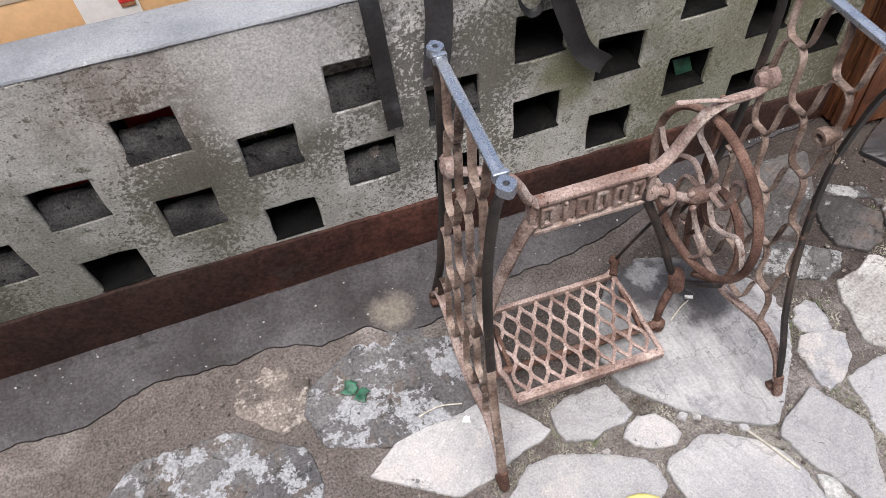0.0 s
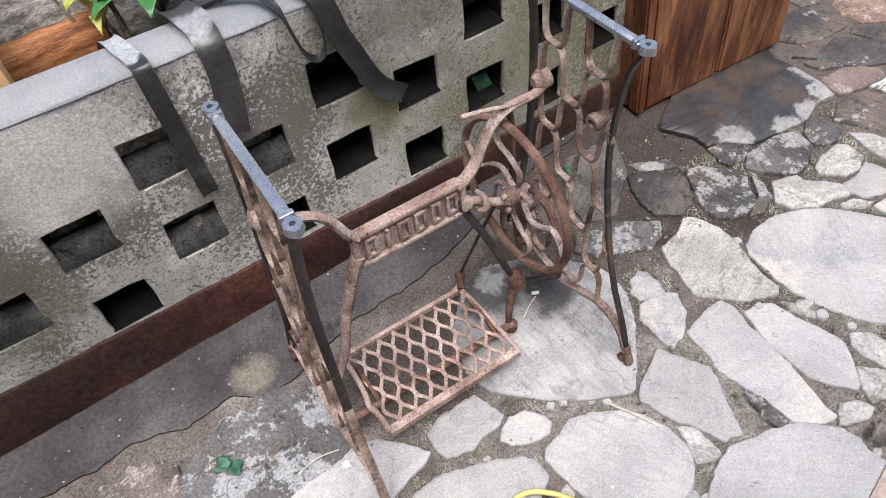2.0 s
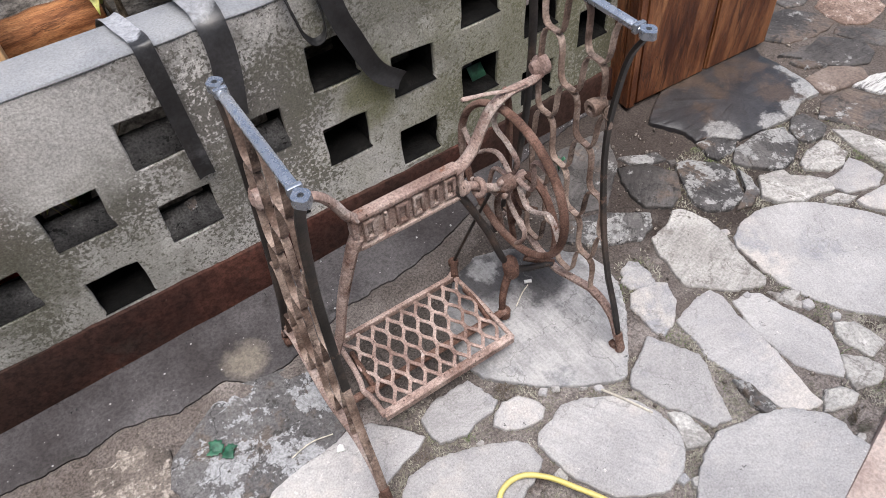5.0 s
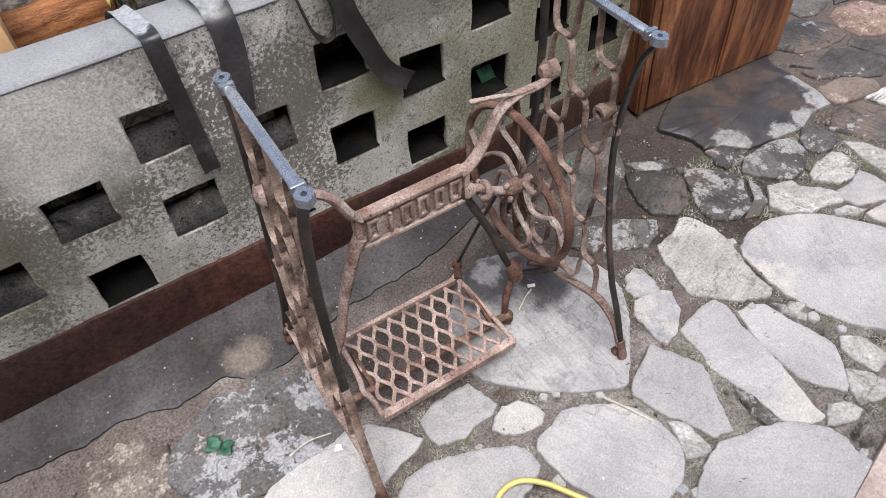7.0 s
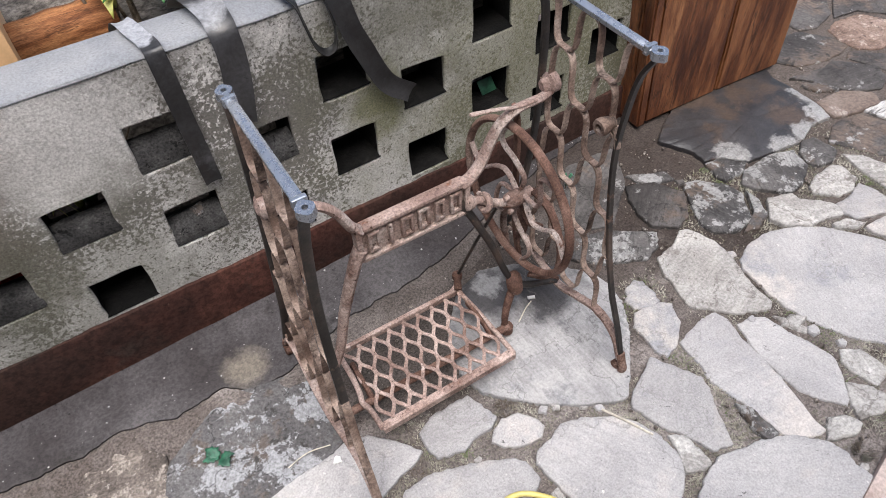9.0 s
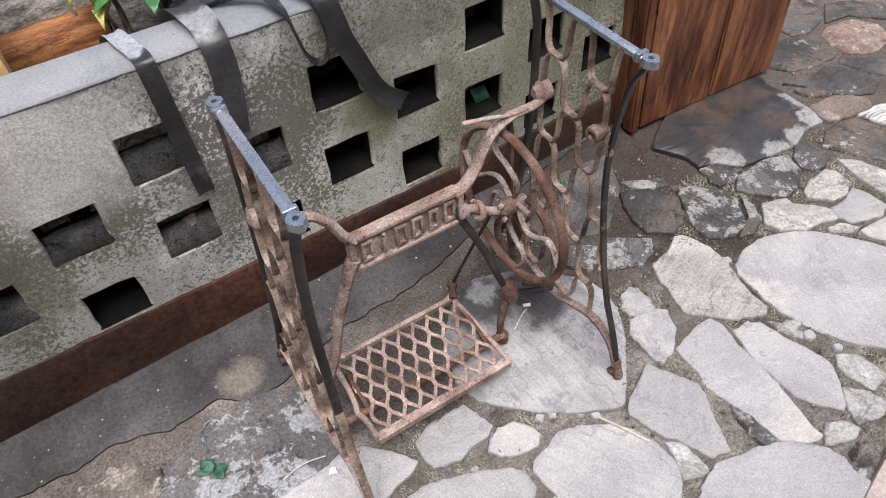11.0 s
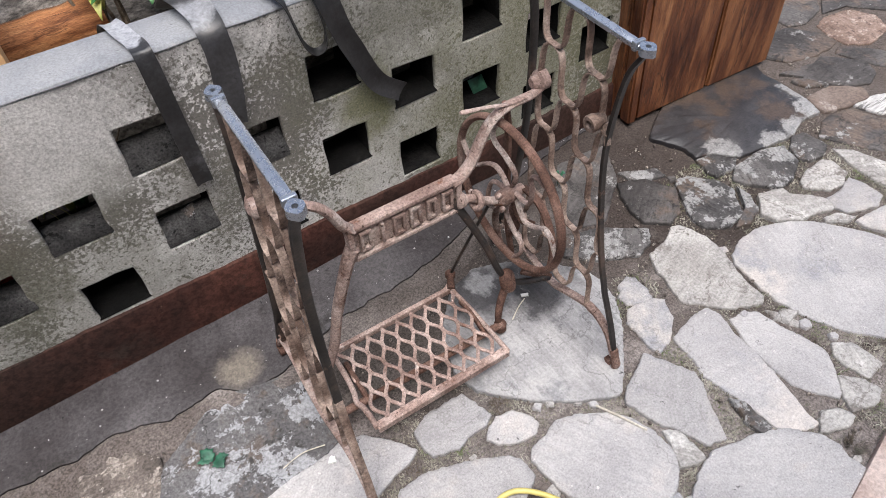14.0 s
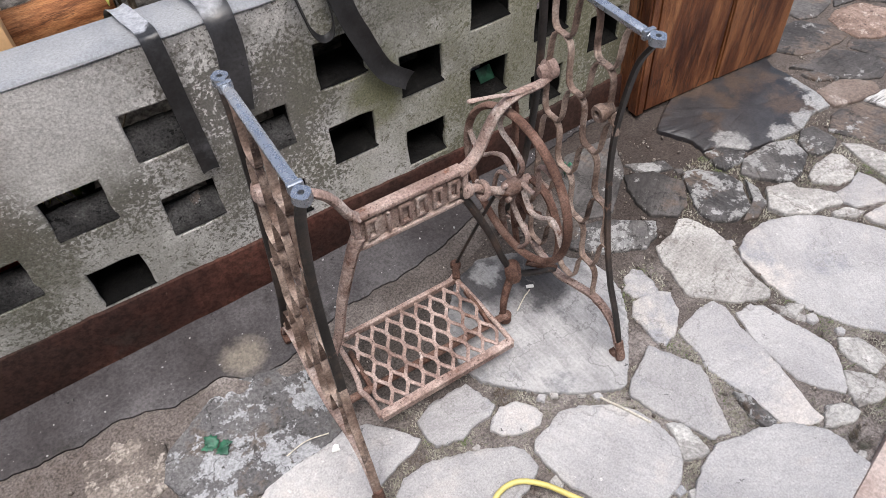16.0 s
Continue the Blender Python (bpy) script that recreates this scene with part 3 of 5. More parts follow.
# crumbled dark earth heaped in some openings; low black fills elsewhere are painted shade
for c, r in HOLES:
    bm = bmesh.new()
    z0, cols = 0.15 + 0.1 * r + tilt(c), []
    high, y0, y1 = (0.054, 0.0, 0.056) if c < 0.02 and r > 0 else (0.010, -0.001, 0.106)
    if r == 2 and abs(c - BASE_X + PITCH) < 0.01:
        high = 0.046
    for i in range(13):
        x = c - HALF - 0.003 + (2 * HALF + 0.006) * i / 12
        col = []
        for k in range(13):
            a = math.pi * k / 12
            col.append(bm.verts.new((x, y0 + (y1 - y0) * (0.5 - 0.5 * math.cos(a)), z0 + 0.002 + high * math.sin(a) ** 0.85 * (1 + 0.10 * wob(x, a, r, 24, 3)) + (0.004 * math.sin(a) if high > 0.02 else 0.001) * wob(x, a * 0.05, r, 70))))
        cols.append(col)
    for a, b in zip(cols, cols[1:]):
        for k in range(12):
            bm.faces.new((a[k], b[k], b[k + 1], a[k + 1]))
        bm.faces.new((a[0], a[12], b[12], b[0]))
    bm.faces.new(cols[0])
    bm.faces.new(cols[-1][::-1])
    part("earth_fill", bm, M_grit if high > 0.02 else M_cavityshade, wall)

# coping
bm = bmesh.new()
cols = []
for i in range(168):
    x = -2.4 + 0.02 * i
    t = tilt(x)
    yf = -0.004 + 0.003 * wob(x, 0, 0, 13) + 0.002 * wob(x, 0, 0, 60)
    e = 0.002 * wob(x, 2, 0, 25)
    cols.append([bm.verts.new(p) for p in ((x, yf + 0.006, 0.6615 + t), (x, yf + 0.001, 0.6635 + t), (x, yf + 0.003, 0.667 + t + e), (x, yf + 0.010, 0.6695 + t + e), (x, 0.05, 0.670 + t + 0.002 * wob(x, 7, 0, 12)), (x, 0.10, 0.669 + t), (x, 0.114, 0.66 + t), (x, 0.112, 0.6615 + t))])
for a, b in zip(cols, cols[1:]):
    for k in range(8):
        bm.faces.new((a[k], b[k], b[(k + 1) % 8], a[(k + 1) % 8]))
bm.faces.new(cols[0])
bm.faces.new(cols[-1][::-1])
tagged(part("trim", bm, M_coping), "smooth pale blue-grey cement coping along the wall top", "coping", kind="structure")

# red painted band at the foot
bm = bmesh.new()
cols = []
for i in range(168):
    x = -2.4 + 0.02 * i
    top = 0.145 - 0.030 * (x + 0.38) + 0.004 * wob(x, 0, 0, 12) + 0.003 * wob(x, 0, 0, 45)
    top = min(top, 0.15 + tilt(x) - 0.002) if -0.75 < x else top
    cols.append([bm.verts.new((x, y + 0.003 * wob(x, 1, z, 9), z)) for y, z in ((0.02, -0.02), (-0.012, -0.02), (-0.012, 0.03), (-0.010, 0.08), (-0.009, top - 0.012), (-0.006, top - 0.003), (0.004, top), (0.02, top))])
for a, b in zip(cols, cols[1:]):
    for k in range(8):
        bm.faces.new((a[k], b[k], b[(k + 1) % 8], a[(k + 1) % 8]))
bm.faces.new(cols[0])
bm.faces.new(cols[-1][::-1])
tagged(part("baseboard", bm, M_band), "faded brick-red painted band at the wall foot", "baseboard", kind="structure")

# ---------------------------------------------------------------- behind the wall
bm = bmesh.new()
sx = [-2.6 + 0.05 * i for i in range(71)]
sy = [0.19, 0.2] + [0.24 + 0.05 * i for i in range(40)]
rows = []
for j, y in enumerate(sy):
    row = []
    for x in sx:
        z = 0.555 + 0.02 * wob(x, y, 0, 6) + 0.012 * wob(x, y, 0, 20)
        # right of x = 0 the sheet overhangs a void, added to keep openings dark
        shut = x > 0.0
        yy = (0.6 if j == 0 else 0.114 if j == 1 else y) if shut else y
        row.append(bm.verts.new((x, yy, 0.0 if j == 0 else z)))
    rows.append(row)
for j in range(len(sy) - 1):
    for i in range(len(sx) - 1):
        bm.faces.new((rows[j][i], rows[j][i + 1], rows[j + 1][i + 1], rows[j + 1][i]))
bm.faces.new([rows[j][-1] for j in range(len(sy))] + [bm.verts.new((sx[-1], sy[-1], 0))])
tagged(part("soil_bed", bm, M_soil), "raised bed of dry grey-brown garden soil", "soil", kind="structure")

# ---------------------------------------------------------------- wooden crate beside the wall
crate = tagged(new("wooden_planter"), "reddish-brown upright plank planter standing at the wall end", "planter")
crate.location = (0.925, -0.085, 0)
crate.rotation_euler = (0, 0, radians(-4))


def plank(x0, x1, y0, y1, h, seed, name="plank"):
    bm = bmesh.new()
    box(bm, x0, x1, y0, y1, 0.004, h)
    bmesh.ops.subdivide_edges(bm, edges=[e for e in bm.edges if abs(e.verts[0].co.z - e.verts[1].co.z) > 0.1], cuts=10)
    bmesh.ops.bevel(bm, geom=[e for e in bm.edges if len(e.link_faces) == 2 and e.calc_face_angle(0) > 1], offset=0.006, segments=2, affect="EDGES")
    for v in bm.verts:
        v.co.x += 0.003 * wob(v.co.z, seed, v.co.y, 4) - 0.075 * v.co.z
        v.co.y += 0.003 * wob(v.co.z, v.co.x, seed, 5)
    return part(name, bm, M_wood, crate)


plank(0.0, 0.03, 0.0, 0.04, 0.86, 1, "corner_batten")
plank(0.034, 0.304, 0.008, 0.035, 0.85, 2)
plank(0.309, 0.565, 0.006, 0.035, 0.85, 3)
plank(0.0, 0.028, 0.045, 0.28, 0.84, 4)
plank(0.537, 0.565, 0.04, 0.28, 0.84, 5)
plank(0.034, 0.53, 0.285, 0.31, 0.84, 6)
bm = bmesh.new()
box(bm, 0.034, 0.53, 0.04, 0.28, 0.01, 0.8)
for v in bm.verts:
    v.co.x -= 0.075 * v.co.z
part("soil_fill", bm, M_soil, crate)

# ---------------------------------------------------------------- rubber straps over the wall
def strap(pts, width, label, n=7, thick=0.0018, across=(1, 0, 0), turn=None, rubber=M_rubber):
    """A limp rubber strip through pts; turn(t) gives the way across it at each place along it."""
    bm = bmesh.new()
    line = spline(pts, n)
    rows = []
    for i, p in enumerate(line):
        t = i / (len(line) - 1)
        a = line[max(0, i - 1)]
        b = line[min(len(line) - 1, i + 1)]
        d = (b - a).normalized()
        s = Vector(turn(t) if turn else across)
        s = (s - d * s.dot(d)).normalized()
        nrm = d.cross(s)
        w = width * (0.5 + 0.03 * wob(t, 0, 0, 9, width * 99))
        sag = 0.12 * width
        rows.append([bm.verts.new(p + s * (w * u) + nrm * (sag * (u * u - 0.5) + k)) for u, k in ((-1, 0), (-0.4, 0), (0.4, 0), (1, 0), (1, thick), (0.4, thick), (-0.4, thick), (-1, thick))])
    for a, b in zip(rows, rows[1:]):
        for k in range(8):
            bm.faces.new((a[k], a[(k + 1) % 8], b[(k + 1) % 8], b[k]))
    bm.faces.new(rows[0])
    bm.faces.new(rows[-1][::-1])
    return tagged(part("rubber_strap", bm, rubber), label, "strap", group="straps over the wall")


strap([(-0.246, 0.20, 0.585), (-0.241, 0.13, 0.660), (-0.236, 0.10, 0.674), (-0.229, 0.05, 0.676), (-0.222, 0.008, 0.675), (-0.221, -0.013, 0.660), (-0.217, -0.016, 0.56), (-0.209, -0.015, 0.385)], 0.032, "narrow black rubber strap draped straight over the wall")
strap([(-0.125, 0.16, 0.64), (-0.121, 0.11, 0.682), (-0.112, 0.06, 0.690), (-0.106, 0.018, 0.684), (-0.107, -0.016, 0.660), (-0.108, -0.022, 0.60), (-0.122, -0.02, 0.485)], 0.05, "wide grey-black rubber strap hanging twisted over the wall", turn=lambda t: (1, -0.3 + 0.3 * t, 0.15), rubber=M_rubdustsheen)
strap([(-0.09, 0.11, 0.672), (-0.03, 0.085, 0.685), (0.011, 0.045, 0.686), (0.022, -0.012, 0.672), (0.031, -0.022, 0.63), (0.043, -0.024, 0.585), (0.064, -0.024, 0.564), (0.088, -0.022, 0.576), (0.089, -0.016, 0.63), (0.075, 0.01, 0.690), (0.06, 0.06, 0.688), (0.045, 0.12, 0.672)], 0.02, "thin rubber strap looping down the wall face", turn=lambda t: (0.35, 1, 0.2))
strap([(0.03, 0.15, 0.665), (0.055, 0.10, 0.690), (0.085, 0.05, 0.694), (0.099, 0.008, 0.690), (0.101, -0.02, 0.660), (0.117, -0.026, 0.594), (0.136, -0.026, 0.545), (0.178, -0.024, 0.452), (0.236, -0.02, 0.398)], 0.043, "wide torn black rubber strap curling across the openings", turn=lambda t: (1, 0.1, 0.1 + 0.55 * t))

# ---------------------------------------------------------------- log and storage tub behind the wall
bm = bmesh.new()
line = [(-0.47 + 0.0125 * i, 0.315 + 0.004 * wob(i, 0, 0, 0.3), 0.585) for i in range(21)]
sweep(bm, line, 0.045, 0.045, side=(0, 0, 1), sides=14)
for v in bm.verts:
    r = 1 + 0.015 * math.sin(v.co.x * 90) + 0.10 * wob(v.co.x, v.co.y, v.co.z, 14)
    v.co.y, v.co.z = 0.315 + (v.co.y - 0.315) * r, 0.585 + (v.co.z - 0.585) * r
tagged(part("log", bm, M_log), "short orange-brown ridged wooden log on the soil", "log")

tub = tagged(new("storage_tub"), "cream plastic storage tub with a white rim, label on its side", "tub")
bm = bmesh.new()
box(bm, -1.155, -0.408, 0.174, 0.56, 0.54, 0.699, 0.006)
part("lower_body", bm, M_peach, tub, "peach-coloured contents seen through plastic")
bm = bmesh.new()
box(bm, -1.155, -0.406, 0.172, 0.562, 0.697, 0.788, 0.006)
part("upper_body", bm, M_plastic, tub)
bm = bmesh.new()
sweep(bm, [(-1.165, 0.165, 0.79), (-0.40, 0.165, 0.79), (-0.395, 0.17, 0.79), (-0.395, 0.56, 0.79), (-0.40, 0.57, 0.79), (-1.165, 0.57, 0.79)], 0.010, 0.007, side=(0, 0, 1), closed=True)
part("rim", bm, M_white, tub, "glossy white rim")
bm = bmesh.new()
sweep(bm, [(-1.15, 0.169, 0.752), (-0.404, 0.169, 0.752), (-0.402, 0.172, 0.752), (-0.402, 0.56, 0.752)], 0.004, 0.004, side=(0, 0, 1))
part("step_ridge", bm, M_white, tub)
bm = bmesh.new()
box(bm, -1.15, -0.41, 0.18, 0.555, 0.79, 0.801, 0.006)
part("lid", bm, M_white, tub)
bm = bmesh.new()
box(bm, -0.672, -0.577, 0.1695, 0.1715, 0.615, 0.742)
lab = part("sticker", bm, M_white, tub, "white sticker with a blue head", smooth=False)
bm = bmesh.new()
box(bm, -0.672, -0.577, 0.1675, 0.1692, 0.697, 0.742)
part("blue_panel", bm, M_blue, lab, smooth=False)
bm = bmesh.new()
box(bm, -0.655, -0.597, 0.1663, 0.1673, 0.706, 0.724, 0.0004)
for k in range(3):
    box(bm, -0.655 + 0.0235 * k, -0.644 + 0.0235 * k, 0.1663, 0.1673, 0.724, 0.731 + 0.004 * (k == 1))
part("white_crest", bm, M_white, lab, smooth=False)
bm = bmesh.new()
box(bm, -0.646, -0.606, 0.1650, 0.1661, 0.709, 0.721)
part("red_bar", bm, M_redp, lab, smooth=False)
for k, (za, zb, m) in enumerate(((0.650, 0.657, M_brownp), (0.6575, 0.664, M_redp), (0.6645, 0.673, M_brownp))):
    bm = bmesh.new()
    box(bm, -0.606 - 0.001 * k, -0.582 + 0.001 * k, 0.1675, 0.1692, za, zb, 0.0008)
    part("printed_picture", bm, m, lab)
fc = bpy.data.curves.new("word", "FONT")
fc.body, fc.size, fc.extrude = "RECTANGULAR", 0.0092, 0.0003
fc.materials.append(M_ink)
word = new("word", fc)
word.parent = lab
word.matrix_basis = pose(-0.666, 0.1688, 0.682, 90, 0, 0)

# red sheet in the gap behind the wall
bm = bmesh.new()
box(bm, -0.88, -0.55, 0.135, 0.142, 0.0, 0.575, 0.002)
tagged(part("plastic_board", bm, M_redp), "red plastic board standing in the gap behind the wall", "board")

# ---------------------------------------------------------------- plants in the bed
def blade(bm, base, tip, width, droop=0.03, n=8, fold=0.25, serr=0.0):
    base, tip = Vector(base), Vector(tip)
    d = tip - base
    s = d.cross(Vector((0, 0, 1))).normalized()
    rows = []
    for i in range(n + 1):
        t = i / n
        p = base + d * t + Vector((0, 0, droop * 4 * t * (1 - t)))
        w = width * (math.sin(math.pi * (0.06 + 0.94 * t) ** 0.8) * 0.5 + 0.01) * (1 + serr * math.sin(i * 2.4))
        up = Vector((0, 0, w * fold))
        rows.append([bm.verts.new(p - s * w + up), bm.verts.new(p - s * w * 0.5 + up * 0.35), bm.verts.new(p), bm.verts.new(p + s * w * 0.5 + up * 0.35), bm.verts.new(p + s * w + up)])
    for a, b in zip(rows, rows[1:]):
        for k in range(4):
            bm.faces.new((a[k], a[k + 1], b[k + 1], b[k]))
    return bm


def plant(base, leaves, material, label, stems=(), stem_r=0.004):
    ob = tagged(new("garden_plant"), label, "plant")
    ob.location = base
    for b, t, w in leaves:
        leaf = part("leaf", blade(bmesh.new(), b, t, w), material, ob)
        sol = leaf.modifiers.new("thickness", "SOLIDIFY")
        sol.thickness = 0.0008
        part("leaf_stalk", sweep(bmesh.new(), spline([(0, 0, 0), (b[0] * 0.5, b[1] * 0.5, b[2] * 0.7), b], 4), stem_r * 0.5, sides=6), M_stem, ob)
    for s in stems:
        part("stem", sweep(bmesh.new(), spline(s, 5), stem_r, sides=6, taper=lambda t: 1 - 0.5 * t), M_stem, ob)
    return ob


plant((-0.10, 0.36, 0.55), [((0.08, -0.12, 0.12), (-0.10, -0.11, 0.11), 0.09), ((0.10, -0.10, 0.13), (-0.08, -0.03, 0.16), 0.11), ((0.1, -0.1, 0.12), (0.24, -0.14, 0.13), 0.1), ((0.02, -0.05, 0.12), (0.1, -0.2, 0.12), 0.09), ((0.0, -0.04, 0.07), (-0.14, -0.12, 0.10), 0.07), ((0.02, -0.05, 0.09), (0.06, -0.20, 0.13), 0.08), ((0.0, 0.0, 0.10), (-0.10, 0.05, 0.18), 0.08),
      ((0.03, -0.02, 0.08), (0.16, -0.12, 0.12), 0.09), ((0.0, 0.06, 0.1), (-0.16, 0.02, 0.17), 0.10), ((0.02, 0.08, 0.1), (0.0, -0.06, 0.2), 0.11), ((0.1, 0.04, 0.1), (0.24, -0.04, 0.16), 0.10), ((0.1, 0.1, 0.1), (0.3, 0.04, 0.2), 0.11), ((-0.05, 0.1, 0.1), (-0.18, 0.12, 0.2), 0.10), ((0.0, -0.05, 0.06), (-0.05, -0.19, 0.10), 0.06), ((0.05, 0, 0.1), (0.16, 0.05, 0.2), 0.08), ((0.0, -0.03, 0.12), (-0.04, -0.14, 0.16), 0.07), ((0.02, 0.02, 0.12), (0.04, 0.12, 0.24), 0.08)], M_leaf, "dense clump of broad glossy dark green leaves behind the wall")
plant((-0.22, 0.31, 0.55), [((0.0, -0.02, 0.08), (-0.05, -0.05, 0.12), 0.045), ((0.01, -0.01, 0.07), (0.05, -0.07, 0.11), 0.045), ((-0.01, 0, 0.10), (-0.05, 0.02, 0.15), 0.03), ((0.0, -0.02, 0.06), (-0.015, -0.08, 0.07), 0.025)], M_yleaf,
      "small yellowing plant with dark bare stems in the bed", stems=[[(0.03, -0.03, 0), (0.025, -0.02, 0.1), (0.0, 0.04, 0.3)], [(0.034, -0.03, 0), (0.029, -0.02, 0.1), (0.004, 0.04, 0.3)], [(0.02, 0, 0), (0.0, 0.01, 0.1), (-0.03, 0.06, 0.3)], [(0.03, 0, 0), (0.03, 0.02, 0.12), (0.02, 0.06, 0.32)], [(-0.02, 0, 0), (-0.05, 0.0, 0.1), (-0.09, 0.05, 0.26)]])
plant((-0.44, 0.155, 0.0), [((0, 0, 0.36), (0.0, 0.01, 0.47), 0.04), ((0.01, 0, 0.37), (0.05, 0.0, 0.46), 0.04), ((-0.01, 0, 0.36), (-0.05, 0.01, 0.455), 0.04), ((0.15, 0, 0.46), (0.17, 0.01, 0.56), 0.035)], M_gleaf, "spindly green weed in the gap behind the openings")
plant((0.50, 0.15, 0.0), [((0, 0, 0.2), (0.0, -0.05, 0.36), 0.09), ((0.01, 0, 0.2), (0.05, -0.03, 0.34), 0.08), ((-0.01, 0, 0.2), (-0.05, -0.03, 0.30), 0.07)], M_leaf, "green weed growing in the gap behind an opening")
plant((-0.45, 0.13, 0.0), [((0.0, -0.03, 0.350), (-0.040, -0.046, 0.378), 0.026), ((0.01, -0.03, 0.350), (0.012, -0.048, 0.382), 0.022), ((-0.02, -0.03, 0.35), (-0.052, -0.04, 0.374), 0.018)], M_yleaf, "pale green weed leaning into a wall opening")
plant((-0.415, 0.125, 0.0), [((0.0, -0.02, 0.350), (0.012, -0.044, 0.386), 0.024), ((-0.01, -0.02, 0.350), (-0.016, -0.044, 0.380), 0.020)], M_leaf, "dark green weed sprig inside a wall opening")
plant((0.606, -0.148, 0.0), [((0, 0, 0.012), (0.020, -0.010, 0.024), 0.012), ((0, 0, 0.012), (-0.012, -0.016, 0.026), 0.012), ((0, 0, 0.01), (0.0, 0.016, 0.024), 0.010)], M_gleaf, "tiny bright green weed sprouting from the ground crack", stem_r=0.002)

# ---------------------------------------------------------------- treadle stand
SX, SY, SZ = 0.085, -0.378, 0.0
stand = tagged(new("sewing_machine_stand"), "rusty cast-iron treadle sewing machine stand without its table", "stand")
stand.matrix_world = pose(SX, SY, SZ, 0, 0, -2)


def side_x(side, z):
    f = 1 - z / 0.715
    return -0.272 - 0.035 * f if side < 0 else 0.278 - 0.013 * f


FRONT = [(-0.140, 0.705), (-0.118, 0.66), (-0.107, 0.59), (-0.103, 0.50), (-0.115, 0.40), (-0.143, 0.275), (-0.175, 0.18), (-0.214, 0.10), (-0.242, 0.022)]
REAR = [(0.130, 0.705), (0.113, 0.66), (0.107, 0.59), (0.106, 0.50), (0.110, 0.40), (0.124, 0.28), (0.142, 0.18), (0.168, 0.10), (0.192, 0.022)]


def leg_y(leg, z):
    for (y0, z0), (y1, z1) in zip(leg, leg[1:]):
        if z >= z1:
            return y0 + (y1 - y0) * (z0 - z) / (z0 - z1)
    return leg[-1][0]


def side_frame(side):
    def at(y, z):
        return (side_x(side, z), y, z)

    along = (1, 0, 0)
    frame_ob = part("side_frame", sweep(bmesh.new(), spline([at(*p) for p in (FRONT[:6] if side < 0 else FRONT[:7])], 5), 0.0075 if side < 0 else 0.0060, 0.0036, side=along, sides=4), M_black, stand, "side frame of worn black paint and rust")
    part("lower_leg", sweep(bmesh.new(), spline([at(*p) for p in (FRONT[5:] if side < 0 else FRONT[6:])], 5), 0.0075 if side < 0 else 0.0060, 0.0036, side=along, sides=4), M_tanrust if side < 0 else M_black, frame_ob, "leg end worn to bare rust" if side < 0 else "")
    part("rear_leg", sweep(bmesh.new(), spline([at(*p) for p in REAR], 5), 0.0075, 0.0038, side=along, sides=4), M_black, frame_ob)
    for leg, nm in ((FRONT, "foot"), (REAR, "foot")):
        y, z = leg[-1]
        s = -1 if leg is FRONT else 1
        bm = bmesh.new()
        sweep(bm, spline([at(y - s * 0.008, 0.05), at(y, 0.03), at(y + s * 0.008, 0.014), at(y + s * 0.004, 0.006)], 4), 0.0095, 0.008, side=along, sides=10)
        lathe(bm, (side_x(side, 0) - 0.010, y - s * 0.010, 0.0105), (1, 0, 0), [(0.005, 0), (0.0100, 0.002), (0.0100, 0.018), (0.005, 0.020)], 14)
        part(nm, bm, M_rustred, frame_ob, "red-brown rusted scroll foot")
    # arched lower rail between the feet
    part("lower_rail", sweep(bmesh.new(), spline([at(-0.236, 0.035), at(-0.205, 0.085), at(-0.15, 0.105), at(-0.09, 0.085), at(-0.03, 0.062), at(0.04, 0.07), at(0.10, 0.095), at(0.155, 0.085), at(0.186, 0.035)], 6), 0.0085, 0.0045, side=along, sides=4), M_rust, frame_ob)
    # ogee lattice: alternate rows of cusps joined by S-shaped strands
    rows = [0.710, 0.621, 0.533, 0.446, 0.357, 0.268, 0.184, 0.097]
    for r in range(len(rows) - 1):
        z0, z1 = rows[r], rows[r + 1]
        off = 0.0535 if r % 2 else 0.0
        for k in range(-4, 5):
            y0 = 0.107 * k + off
            for sgn in (-1, 1):
                y1 = y0 + sgn * 0.0535
                f0, f1, b0, b1 = leg_y(FRONT, z0), leg_y(FRONT, z1), leg_y(REAR, z0), leg_y(REAR, z1)
                if not (f0 - 0.02 < y0 < b0 + 0.02 and f1 - 0.03 < y1 < b1 + 0.03):
                    continue
                ya, yb = max(f0, min(b0, y0)), max(f1, min(b1, y1))
                if abs(yb - ya) < 0.02:
                    continue
                pts = []
                for i in range(11):
                    t = i / 10
                    p, q = ya + 0.95 * (yb - ya), yb - 0.95 * (yb - ya)
                    y = (1 - t) ** 3 * ya + 3 * (1 - t) ** 2 * t * p + 3 * (1 - t) * t * t * q + t ** 3 * yb
                    z = (1 - t) ** 3 * z0 + 3 * (1 - t) ** 2 * t * (z0 + 0.004) + 3 * (1 - t) * t * t * (z1 - 0.012) + t ** 3 * z1
                    pts.append(at(y, min(z, 0.706)))
                part("lattice_strand", sweep(bmesh.new(), pts, 0.0064, 0.0020, side=along, sides=4), M_tanrust, frame_ob)
    # bosses
    x = side_x(side, 0.535)
    bm = bmesh.new()
    lathe(bm, (x - 0.018, 0.078, 0.535), (1, 0, 0), [(0.008, -0.004 if side > 0 else 0.006), (0.011, 0.0 if side > 0 else 0.008), (0.013, 0.009), (0.019, 0.012), (0.021, 0.018), (0.019, 0.027), (0.012, 0.031), (0.006, 0.033)], 18)
    for v in bm.verts:
        v.co += Vector((0, 1, 1)) * 0.003 * wob(v.co.x, v.co.y, v.co.z, 60)
    part("bolt_boss", bm, M_rust, frame_ob)
